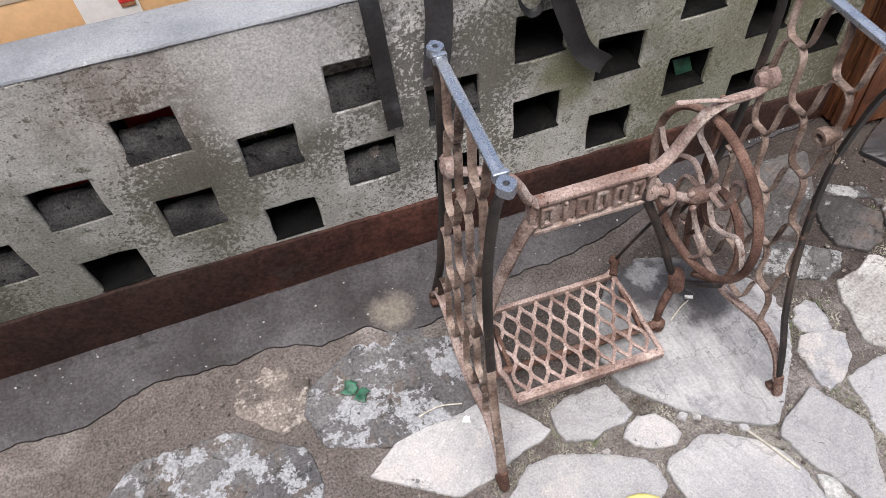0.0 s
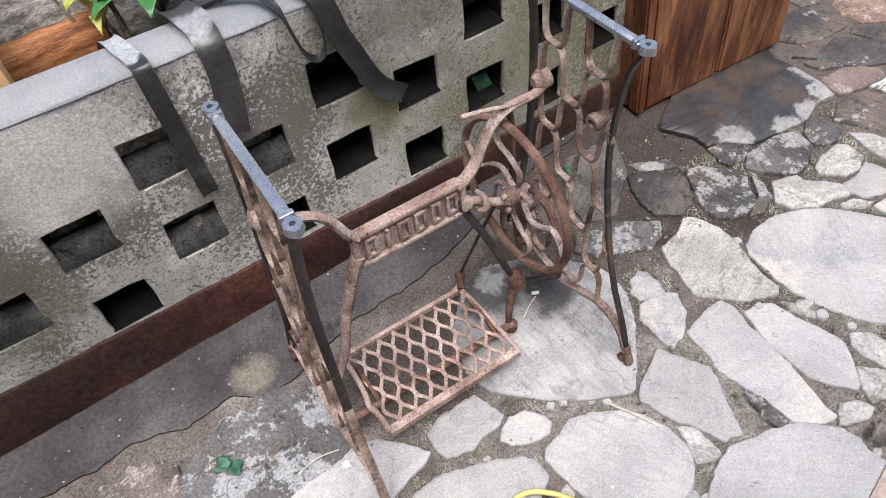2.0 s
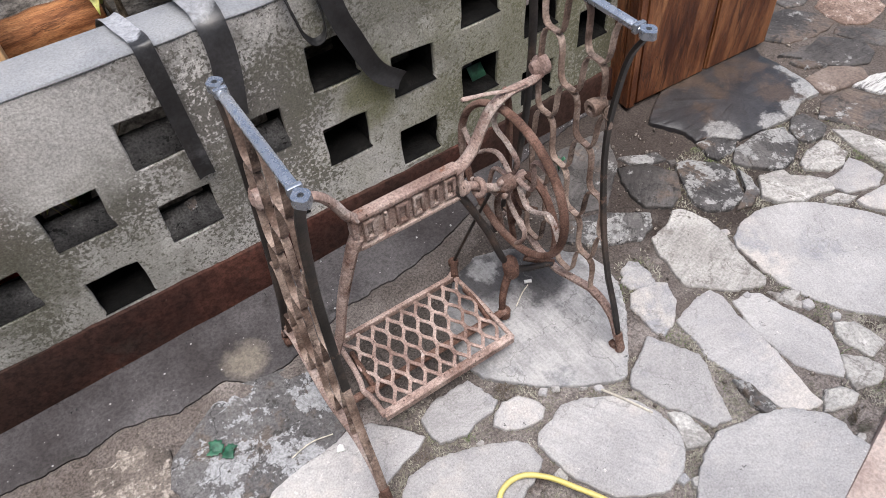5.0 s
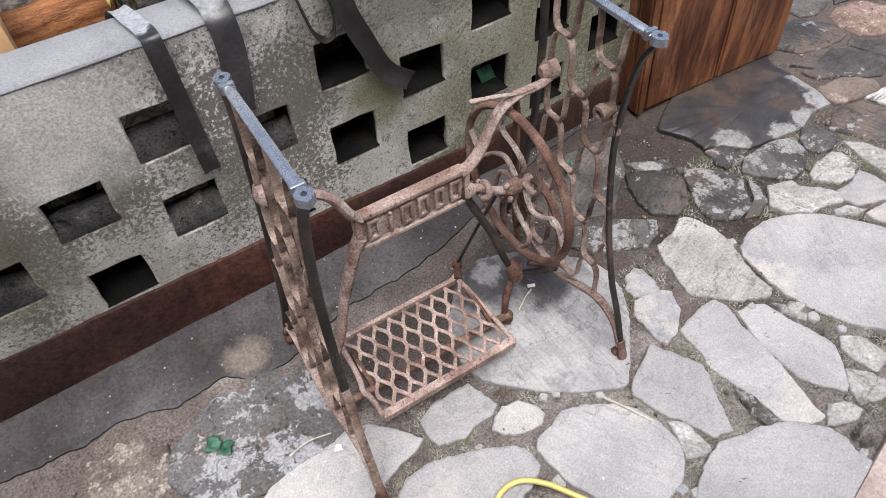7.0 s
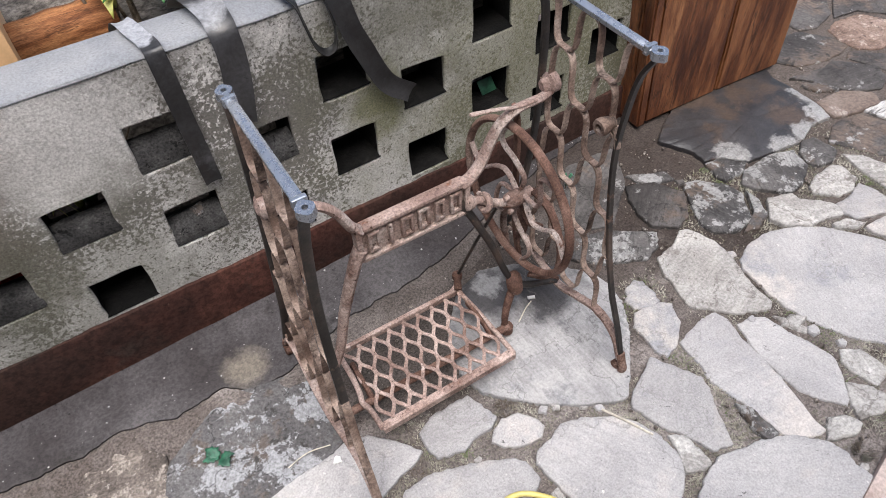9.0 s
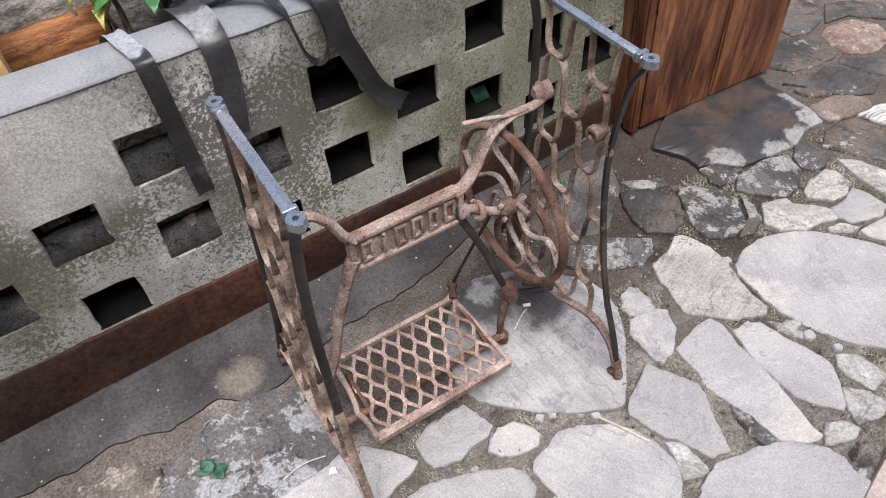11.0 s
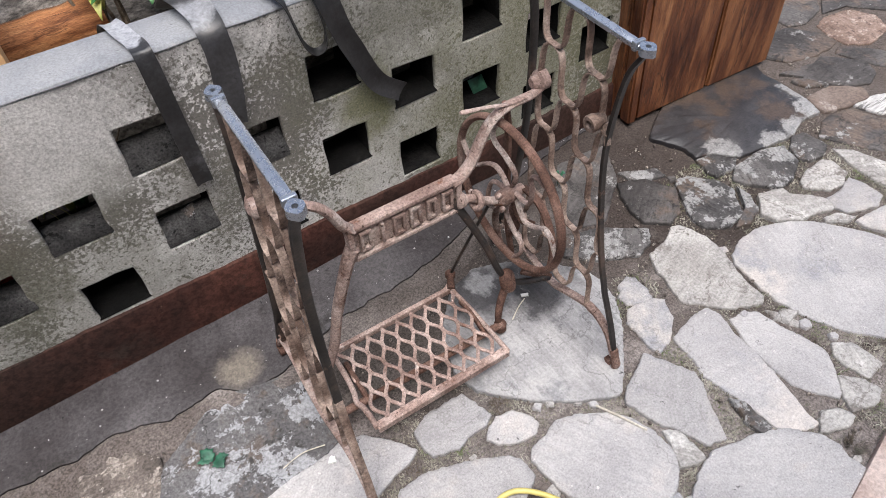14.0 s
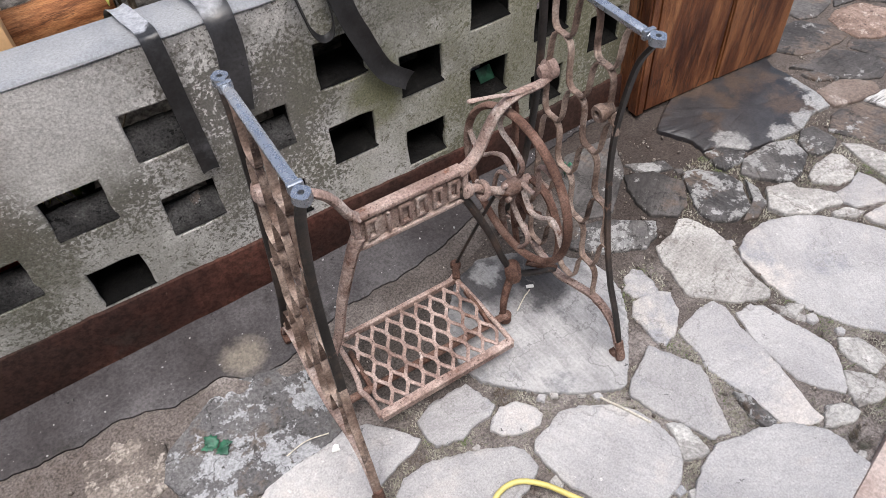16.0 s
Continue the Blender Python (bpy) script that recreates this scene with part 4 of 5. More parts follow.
    if side > 0:
        bm = bmesh.new()
        lathe(bm, (side_x(side, 0.55) - 0.030, -0.082, 0.553), (1, 0, 0), [(0.0070, 0.006), (0.0075, 0.0), (0.014, 0.0), (0.0155, 0.004), (0.0155, 0.012), (0.013, 0.020), (0.010, 0.032), (0.004, 0.034), (0.0070, 0.006)], 18)
        part("bored_boss", bm, M_tanrust, frame_ob)
        part("boss_web", sweep(bmesh.new(), spline([at(-0.09, 0.548), at(-0.100, 0.530), at(-0.103, 0.512)], 4), 0.0065, 0.006, side=along, sides=8), M_tanrust, frame_ob)
    # steel top rail with drilled end lugs
    bm = bmesh.new()
    xr = side_x(side, 0.715)
    sec = [(-0.0085, 0.0), (-0.008, 0.003), (-0.0035, 0.0065), (0.0035, 0.0065), (0.008, 0.003), (0.0085, 0.0), (0.007, -0.005), (-0.007, -0.005)]
    rails = [[bm.verts.new((xr + px * (0.75 if k in (0, 5) else 1), y, 0.711 + pz * (0.6 if k in (0, 5) else 1))) for px, pz in sec] for k, y in enumerate((-0.128, -0.120, -0.05, 0.05, 0.106, 0.114))]
    for a, b in zip(rails, rails[1:]):
        for k in range(8):
            bm.faces.new((a[k], a[(k + 1) % 8], b[(k + 1) % 8], b[k]))
    bm.faces.new(rails[0])
    bm.faces.new(rails[-1][::-1])
    rail = part("top_rail", bm, M_steel, frame_ob, "grey-blue steel top rail with drilled lugs")
    for yc in (-0.1225, 0.1095):
        bm = bmesh.new()
        box(bm, xr - 0.0105, xr + 0.0105, yc - 0.0045, yc + 0.0045, 0.704, 0.7195, 0.0025)
        part("rail_collar", bm, M_steel, frame_ob, smooth=False)
    for yc in (-0.141, 0.128):
        bm = bmesh.new()
        n = 16
        lo, hi, li, hi_in = [], [], [], []
        for k in range(n):
            a = 2 * math.pi * (k + 0.5) / n
            c, s = math.cos(a), math.sin(a)
            f = 0.0130 / max(abs(c), abs(s) * 0.85, (abs(c) + abs(s)) * 0.74)
            lo.append(bm.verts.new((xr + f * c, yc + f * s * 1.0, 0.706)))
            hi.append(bm.verts.new((xr + f * 0.94 * c, yc + f * 0.94 * s, 0.7185)))
            hi_in.append(bm.verts.new((xr + 0.0042 * c, yc + 0.0042 * s, 0.7185)))
            li.append(bm.verts.new((xr + 0.0042 * c, yc + 0.0042 * s, 0.706)))
        for k in range(n):
            q = (k + 1) % n
            bm.faces.new((lo[k], lo[q], hi[q], hi[k]))
            bm.faces.new((hi[k], hi[q], hi_in[q], hi_in[k]))
            bm.faces.new((hi_in[k], hi_in[q], li[q], li[k]))
            bm.faces.new((li[k], li[q], lo[q], lo[k]))
        part("rail_lug", bm, M_steel, frame_ob, "drilled steel lug", smooth=False)
    return frame_ob


side_frame(-1)
side_frame(1)

# cross brace with raised plain blocks where the lettering is
bm = bmesh.new()
BY = 0.045
box(bm, -0.150, 0.065, BY - 0.010, BY + 0.014, 0.424, 0.435, 0.004)
box(bm, -0.150, 0.065, BY - 0.001, BY + 0.008, 0.358, 0.428, 0.002)
box(bm, -0.150, 0.065, BY - 0.011, BY + 0.012, 0.354, 0.363, 0.003)
box(bm, -0.158, -0.147, BY - 0.010, BY + 0.012, 0.355, 0.432, 0.003)
box(bm, 0.062, 0.073, BY - 0.010, BY + 0.012, 0.355, 0.432, 0.003)
brace = part("cross_brace", bm, M_rust, stand, "rusted cross brace with raised lettering blocks")
for k in range(6):
    bm = bmesh.new()
    x0, w = -0.136 + 0.0335 * k + 0.011, (0.023, 0.007, 0.025, 0.024, 0.021, 0.024)[k]
    if k == 1:
        box(bm, x0 - w / 2, x0 + w / 2, BY - 0.010, BY - 0.001, 0.370, 0.418, 0.0025)
    else:
        for xa, xb, za, zb in ((-w / 2, -w / 2 + 0.0062, 0.370, 0.418), (w / 2 - 0.0062, w / 2, 0.371, 0.417), (-w / 2 + 0.004, w / 2 - 0.004, 0.410, 0.4175), (-w / 2 + 0.004, w / 2 - 0.004, 0.3705, 0.378)):
            box(bm, x0 + xa, x0 + xb, BY - 0.010, BY - 0.001, za, zb, 0.002)
    part("raised_block", bm, M_rust, brace)


def arm(name, pts, r, taper=None, mat=None, flat=1.0, parent=None):
    return part(name, sweep(bmesh.new(), spline(pts, 6), r, r * flat, side=(0, 1, 0), sides=10, taper=taper), mat or M_rust, parent or brace)


arm("brace_arm", [(-0.145, BY, 0.426), (-0.160, 0.046, 0.446), (-0.173, 0.048, 0.476), (-0.193, 0.050, 0.506), (-0.222, 0.058, 0.520), (-0.278, 0.076, 0.525)], 0.0085, lambda t: 1.4 - 0.4 * t, flat=0.85)
arm("brace_arm", [(0.055, BY, 0.424), (0.080, 0.048, 0.428), (0.104, 0.050, 0.450), (0.120, 0.050, 0.482), (0.139, 0.050, 0.514), (0.163, 0.052, 0.529), (0.192, 0.056, 0.532), (0.245, 0.066, 0.523), (0.272, 0.074, 0.522)], 0.0090, lambda t: 1.45 - 0.5 * t, flat=0.85)
arm("brace_arm", [(-0.150, BY, 0.385), (-0.168, 0.046, 0.345), (-0.205, 0.046, 0.235), (-0.228, 0.044, 0.145), (-0.262, 0.035, 0.085), (-0.300, 0.02, 0.068)], 0.0110, lambda t: 1.4 - 0.5 * t, flat=0.8)
arm("brace_arm", [(0.055, BY, 0.382), (0.082, 0.040, 0.325), (0.118, 0.025, 0.235), (0.150, 0.008, 0.135), (0.185, -0.005, 0.095), (0.262, -0.02, 0.072)], 0.0082, lambda t: 1.35 - 0.4 * t, mat=M_black, flat=0.8)
bm = bmesh.new()
ring(bm, (0.160, -0.002, 0.115), (0.75, -0.55, 0.3), 0.0160, 0.0115, 20, 10, 1.25)
part("brace_knuckle", bm, M_rustred, brace)
arm("treadle_hanger", [(0.150, -0.008, 0.105), (0.132, -0.020, 0.094), (0.118, -0.030, 0.072), (0.113, -0.036, 0.040), (0.116, -0.040, 0.022)], 0.0085, lambda t: 1.1 - 0.3 * t + 0.5 * max(0, t - 0.8) * 3, mat=M_rustred)
bm = bmesh.new()
lathe(bm, (0.116, -0.040, 0.0), (0, 0, 1), [(0.010, 0.012), (0.014, 0.016), (0.014, 0.034), (0.009, 0.038)], 14)
part("pivot_cup", bm, M_rustred, brace)

# treadle plate
treadle = part("treadle", bmesh.new(), M_rust, stand, "rusty open-lattice treadle plate")
TZ, TX0, TX1, TY0, TY1 = 0.055, -0.234, 0.084, -0.120, 0.096
bm = bmesh.new()
def rim_bar(bm, pts, w, h):
    """A cast edge, rounded above, with a short skirt below."""
    sweep(bm, spline(pts, 5), w, h, side=(0, 0, 1), sides=10)


box(bm, TX0 + 0.004, TX1 - 0.002, TY0, TY0 + 0.019, TZ - 0.009, TZ + 0.001, 0.003)
box(bm, TX0 + 0.004, TX1 - 0.002, TY0, TY0 + 0.006, TZ - 0.016, TZ + 0.0025, 0.0025)
box(bm, TX0 + 0.002, TX1 - 0.016, TY1 - 0.011, TY1, TZ - 0.014, TZ + 0.0035, 0.0035)
rim_bar(bm, [(TX0 + 0.006, TY1 - 0.006, TZ - 0.003), (TX0 + 0.005, 0.02, TZ - 0.003), (TX0 + 0.001, -0.02, TZ - 0.003), (TX0 - 0.004, -0.042, TZ - 0.004), (TX0 + 0.002, -0.064, TZ - 0.003), (TX0 + 0.004, TY0 + 0.008, TZ - 0.003)], 0.0065, 0.0058)
rim_bar(bm, [(TX1 + 0.006, TY1 + 0.018, TZ - 0.002), (TX1 - 0.010, TY1 - 0.008, TZ - 0.003), (TX1 - 0.009, 0.05, TZ - 0.003), (TX1 - 0.006, 0.0, TZ - 0.003), (TX1 - 0.003, TY0 + 0.006, TZ - 0.003)], 0.0065, 0.0055)
rim_bar(bm, [(TX1 + 0.004, TY1 + 0.020, TZ - 0.002), (TX1 - 0.010, TY1 + 0.004, TZ - 0.002), (TX1 - 0.030, TY1 - 0.005, TZ - 0.003)], 0.0062, 0.0062)
part("treadle_rim", bm, M_treadle, treadle)
bm = bmesh.new()
cols, rws = 8, 5
dx, dy = (TX1 - TX0 - 0.03) / cols, (TY1 - TY0 - 0.028) / rws
for r in range(rws):
    for c in range(cols + 1):
        xa = TX0 + 0.015 + dx * (c + (0.5 if r % 2 else 0))
        ya = TY1 - 0.014 - dy * r
        for sgn in (-1, 1):
            xb, yb = xa + sgn * dx / 2, ya - dy
            if min(xa, xb) < TX0 + 0.004 or max(xa, xb) > TX1 - 0.004:
                continue
            pts = [(xa + (xb - xa) * s, ya + (yb - ya) * t, TZ - 0.001) for s, t in ((0.04, 0), (0.06, 0.16), (0.28, 0.36), (0.72, 0.64), (0.94, 0.84), (0.96, 1))]
            sweep(bm, spline(pts, 3), 0.0034, 0.0042, side=(0, 0, 1), sides=6)
part("treadle_grating", bm, M_treadle, treadle, "cast lattice of wavy bars")
bm = bmesh.new()
sweep(bm, spline([(0.070, 0.085, TZ - 0.004), (0.082, 0.105, TZ - 0.002), (0.091, 0.120, TZ)], 4), 0.012, 0.008, side=(0, 0, 1), sides=10, taper=lambda t: 1.3 - 0.4 * t)
lathe(bm, (0.092, 0.122, TZ - 0.008), (0, 0, 1), [(0.009, 0), (0.012, 0.003), (0.012, 0.014), (0.008, 0.018)], 14)
part("pitman_lug", bm, M_rustred, treadle)
bm = bmesh.new()
sweep(bm, [(-0.303, -0.040, 0.040), (-0.1, -0.041, 0.036), (0.118, -0.042, 0.034)], 0.0085, sides=10)
part("pivot_rod", bm, M_rustred, treadle, "red-brown pivot rod under the treadle")
for x in (-0.215, 0.072):
    bm = bmesh.new()
    sweep(bm, spline([(x, -0.042, 0.028), (x, -0.03, 0.044), (x, 0.0, 0.05), (x, 0.05, 0.05)], 4), 0.006, 0.009, side=(1, 0, 0), sides=8)
    part("treadle_bracket", bm, M_rustred, treadle)

# drive wheel
WX, WY, WZ, WR = 0.174, 0.031, 0.338, 0.162
bm = bmesh.new()
ring_pts = [(WX, WY + WR * math.cos(2 * math.pi * k / 48), WZ + WR * math.sin(2 * math.pi * k / 48)) for k in range(48)]
sweep(bm, ring_pts, 0.0090, 0.0072, side=(1, 0, 0), sides=10, closed=True)
wheel = part("drive_wheel", bm, M_rustred, stand, "red-brown rusted iron drive wheel")
for a in (radians(v) for v in (12, 77, 138, 194, 259, 325)):
    pts = []
    for i in range(7):
        t = i / 6
        ang = a + 0.58 * math.sin(2 * math.pi * t) * (1 - 0.75 * t)
        rr = 0.014 + (WR - 0.018) * t
        pts.append((WX + 0.012 * (1 - t), WY + rr * math.cos(ang), WZ + rr * math.sin(ang)))
    part("spoke", sweep(bmesh.new(), spline(pts, 3), 0.0060, 0.0042, side=(1, 0, 0), sides=8), M_rust, wheel)
bm = bmesh.new()
lathe(bm, (WX - 0.034, WY, WZ), (1, 0, 0), [(0.005, 0), (0.009, 0.002), (0.011, 0.010), (0.015, 0.014), (0.017, 0.022), (0.017, 0.044), (0.012, 0.052), (0.011, 0.070), (0.005, 0.073)], 18)
part("hub", bm, M_rust, wheel)

# shaft, eye bolt, crank and pitman
drive = part("drive_shaft", sweep(bmesh.new(), spline([(0.066, 0.036, 0.382), (0.088, 0.034, 0.378), (0.115, 0.032, 0.358), (0.145, 0.030, 0.342)], 5), 0.0085, sides=10), M_rust, stand)
bm = bmesh.new()
ring(bm, (0.100, 0.030, 0.368), (0.9, 0, -0.35), 0.015, 0.006, 22, 8)
part("eye_ring", bm, M_rust, drive)
bm = bmesh.new()
lathe(bm, (0.062, 0.036, 0.383), (0.95, 0, -0.25), [(0.010, 0), (0.016, 0.003), (0.014, 0.014), (0.009, 0.02)], 16)
part("shaft_collar", bm, M_rust, drive)
part("pitman", sweep(bmesh.new(), spline([(0.092, 0.122, TZ), (0.112, 0.106, 0.13), (0.138, 0.086, 0.22), (0.16, 0.066, 0.30)], 5), 0.0036, sides=8), M_black, drive, "thin dark pitman rod")
part("crank", sweep(bmesh.new(), spline([(0.158, 0.030, 0.335), (0.155, 0.05, 0.318), (0.158, 0.068, 0.298)], 4), 0.011, 0.008, sides=8), M_rust, drive)

# belt shifter lever, guard scrolls
lever = part("belt_lever", sweep(bmesh.new(), spline([(0.225, 0.056, 0.533), (0.18, 0.050, 0.541), (0.138, 0.048, 0.555), (0.10, 0.046, 0.566), (0.079, 0.045, 0.571)], 4), 0.0052, 0.0030, side=(0, 1, 0), sides=8, taper=lambda t: 0.85 + 0.5 * max(0.0, t - 0.7) * 2 - 6 * max(0.0, t - 0.93)), M_rust, stand, "flat rusted belt lever")
guard = part("belt_guard", sweep(bmesh.new(), spline([(0.212, 0.005, 0.10), (0.214, -0.055, 0.16), (0.214, -0.07, 0.25), (0.212, -0.03, 0.33), (0.210, 0.03, 0.34), (0.210, 0.055, 0.29), (0.212, 0.03, 0.25), (0.212, -0.005, 0.265)], 6), 0.008, 0.0032, side=(1, 0, 0), sides=4), M_rustred, stand, "scrolled iron guard behind the wheel")
part("guard_scroll", sweep(bmesh.new(), spline([(0.214, 0.10, 0.10), (0.214, 0.12, 0.18), (0.212, 0.09, 0.26), (0.212, 0.045, 0.22), (0.212, 0.06, 0.17)], 6), 0.008, 0.0032, side=(1, 0, 0), sides=4), M_rustred, guard)
part("guard_tie", sweep(bmesh.new(), spline([(0.21, 0.01, 0.10), (0.235, 0.0, 0.085), (0.266, -0.02, 0.07)], 4), 0.011, 0.006, side=(0, 0, 1), sides=8), M_rustred, guard)

# upright casting that carries the wheel, with a second thin guide beside it
part("wheel_upright", sweep(bmesh.new(), spline([(0.192, 0.072, 0.524), (0.205, 0.078, 0.46), (0.210, 0.080, 0.33), (0.212, 0.074, 0.20), (0.214, 0.055, 0.105)], 5), 0.0075, 0.0042, side=(0, 1, 0), sides=4), M_rustred, guard, "dark brown upright bar behind the wheel")
for dz, dy in ((0.020, -0.008), (-0.004, -0.022), (-0.018, 0.006)):
    part("hub_bolt", lathe(bmesh.new(), (WX - 0.034, WY + dy, WZ + dz), (1, 0.1, 0), [(0.003, 0), (0.0055, 0.0015), (0.0055, 0.008), (0.004, 0.012)], 8), M_rust, wheel)

# ---------------------------------------------------------------- loose things on the ground
bm = bmesh.new()
sweep(bm, spline([(-0.20, -0.90, 0.012), (-0.09, -0.77, 0.012), (-0.064, -0.732, 0.012), (-0.033, -0.718, 0.012), (0.002, -0.724, 0.012), (0.034, -0.752, 0.012), (0.060, -0.792, 0.012), (0.10, -0.87, 0.012), (0.13, -1.0, 0.012)], 8), 0.0055, sides=10)
tagged(part("garden_hose", bm, M_hose), "thin pale yellow garden hose curved on the stones", "hose")
leafy = bmesh.new()
for b, t, w in (((-0.438, -0.325, 0.004), (-0.455, -0.296, 0.008), 0.024), ((-0.438, -0.325, 0.004), (-0.470, -0.318, 0.007), 0.018), ((-0.436, -0.33, 0.004), (-0.428, -0.357, 0.007), 0.024), ((-0.436, -0.328, 0.004), (-0.410, -0.338, 0.008), 0.016)):
    blade(leafy, b, t, w, droop=0.003, n=9, fold=0.08, serr=0.3)
lf = tagged(part("fallen_leaf", leafy, M_gleaf), "torn bright green leaf lying on the stones", "leaf")
lf.modifiers.new("thickness", "SOLIDIFY").thickness = 0.0006


def twig(pts, r, label):
    return tagged(part("dry_straw", sweep(bmesh.new(), spline(pts, 5), r, sides=6), M_straw), label, "straw", group="dry straws on the ground")


twig([(0.245, -0.680, 0.006), (0.268, -0.728, 0.007), (0.290, -0.778, 0.006)], 0.0025, "pale dry straw lying across a joint")
twig([(0.300, -0.385, 0.005), (0.275, -0.395, 0.006), (0.240, -0.415, 0.005)], 0.0015, "pale dry straw on the slab")
twig([(-0.335, -0.425, 0.005), (-0.29, -0.42, 0.007), (-0.245, -0.43, 0.005)], 0.0013, "pale dry straw on the mottled slab")
bm = bmesh.new()
sweep(bm, [(0.297, -0.375, 0.008), (0.312, -0.383, 0.009)], 0.0042, sides=10)
tagged(part("paper_scrap", bm, M_white), "small white rolled paper scrap on the slab", "scrap")

bm = bmesh.new()
rim = [0.0075 + 0.005 * wob(math.cos(0.4 * k), math.sin(0.4 * k), 0, 4, 2) for k in range(16)]
tops = [bm.verts.new((r * math.cos(0.3927 * k), r * math.sin(0.3927 * k), 0.0008)) for k, r in enumerate(rim)]
lows = [bm.verts.new((1.1 * v.co.x, 1.1 * v.co.y, -0.003)) for v in tops]
bm.faces.new(tops)
for k in range(16):
    bm.faces.new((lows[k], lows[(k + 1) % 16], tops[(k + 1) % 16], tops[k]))
spot = tagged(part("lime_spot", bm, M_white), "small white splash of lime on a paving stone", "splash")
spot.location = (-0.249, -0.465, 0.0045)
bm = bmesh.new()
box(bm, -0.014, 0.014, -0.011, 0.011, -0.002, 0.002, 0.001)
chip = tagged(part("slate_chip", bm, M_peel), "flat grey slate chip lying in a wall opening", "chip")
chip.matrix_world = pose(-0.252, 0.022, 0.304, 32, 4, 20)
bm = bmesh.new()
box(bm, -0.022, 0.022, -0.0015, 0.0015, 0.0, 0.040, 0.001)
for v in bm.verts:
    v.co.x -= 0.25 * v.co.z
    v.co.y += 0.35 * v.co.z + 0.004 * wob(v.co.x, 0, v.co.z, 40)
tagged(part("plastic_scrap", bm, M_gleaf), "dark green plastic scrap leaning inside a wall opening", "scrap").location = (0.492, 0.040, 0.244)
kerb = bmesh.new()
box(kerb, 0, 0.9, -0.5, 0, -0.03, 0.012, 0.008)
kb = tagged(part("kerb", kerb, M_kerb), "pinkish cement doorstep edge", "kerb", kind="structure")
kb.matrix_world = pose(0.42, -1.105, 0, 0, 0, 13)

# ---------------------------------------------------------------- paving stones
STONES = []


def stone(kind, corners, top=0.0):
    """One flat paving stone from its corners in plan, bedded a little higher or lower than its neighbours."""
    top += 0.004 * math.sin(12.9 * len(STONES) + 1.0)
    cx, cy = sum(p[0] for p in corners) / len(corners), sum(p[1] for p in corners) / len(corners)
    pts = [(x - cx, y - cy) for x, y in corners]
    pts = [(x * (1 + 0.006 / (math.hypot(x, y) + 0.01)), y * (1 + 0.006 / (math.hypot(x, y) + 0.01))) for x, y in pts]
    f = 0.05
    pts = [q for a, b in zip(pts, pts[1:] + pts[:1]) for q in ((a[0] * (1 - f) + b[0] * f, a[1] * (1 - f) + b[1] * f), (a[0] * f + b[0] * (1 - f), a[1] * f + b[1] * (1 - f)))]
    out = []
    for a, b in zip(pts, pts[1:] + pts[:1]):
        n = max(1, int(math.dist(a, b) / 0.007))
        out += [(a[0] + (b[0] - a[0]) * k / n, a[1] + (b[1] - a[1]) * k / n) for k in range(n)]
    rim = []
    for x, y in out:
        r = math.hypot(x, y) or 1
        d = 0.003 * wob(x + cx, y + cy, 0, 45) + 0.0045 * max(0.0, wob(x + cx, y + cy, 3, 70)) * -1 + 0.0028 * wob(x + cx, y + cy, 0, 170)
        rim.append((x + x / r * d, y + y / r * d))
    bm = bmesh.new()
    rings = []
    for inset, z in ((0.001, -0.03), (0.0, -0.005), (0.0008, -0.0018), (0.003, 0.0)):
        ringv = []
        for x, y in rim:
            r = math.hypot(x, y) or 1
            f = max(0.1, 1 - inset / r)
            ringv.append(bm.verts.new((x * f, y * f, top + z)))
        rings.append(ringv)
    for f in (0.8, 0.55, 0.28):
        rings.append([bm.verts.new((x * f, y * f, top + 0.0012 + 0.004 * wob(x * f + cx, y * f + cy, 0, 12) + 0.0025 * wob(x * f + cx, y * f + cy, 1, 45))) for x, y in rim])
    n = len(rim)
    for a, b in zip(rings, rings[1:]):
        for k in range(n):
            bm.faces.new((a[k], a[(k + 1) % n], b[(k + 1) % n], b[k]))
    mid = bm.verts.new((0, 0, top + 0.001))
    for k in range(n):
        bm.faces.new((rings[-1][k], rings[-1][(k + 1) % n], mid))
    ob = part("stone", bm, kind, ground)
    ob.location = (cx, cy, 0)
    STONES.append([(x + cx, y + cy) for x, y in pts])
    return ob


stone(M_slatewetshade, [(0.074, -0.507), (0.118, -0.555), (0.160, -0.596), (0.205, -0.633), (0.297, -0.685), (0.314, -0.681), (0.363, -0.634), (0.418, -0.576), (0.465, -0.505), (0.474, -0.450), (0.465, -0.398), (0.401, -0.329), (0.338, -0.278), (0.260, -0.246), (0.180, -0.265), (0.097, -0.350), (0.063, -0.441)])
stone(M_slab, [(0.990, -0.126), (0.941, -0.160), (0.970, -0.212), (0.987, -0.249), (0.980, -0.290), (1.030, -0.305), (1.073, -0.357), (1.147, -0.367), (1.257, -0.385), (1.336, -0.359), (1.400, -0.369), (1.421, -0.319), (1.423, -0.269), (1.429, -0.214), (1.420, -0.160), (1.452, -0.092), (1.347, -0.048), (1.152, -0.043)])
stone(M_mott, [(0.972, -0.301), (1.021, -0.312), (1.060, -0.356), (1.025, -0.375), (0.968, -0.373), (0.962, -0.350)])
stone(M_mott, [(1.034, -0.379), (1.136, -0.376), (1.199, -0.401), (1.181, -0.460), (1.115, -0.495), (1.071, -0.499), (1.009, -0.441), (0.991, -0.407)])
stone(M_mott, [(1.251, -0.393), (1.289, -0.397), (1.296, -0.433), (1.296, -0.468), (1.254, -0.486), (1.209, -0.475), (1.198, -0.452), (1.213, -0.418)])
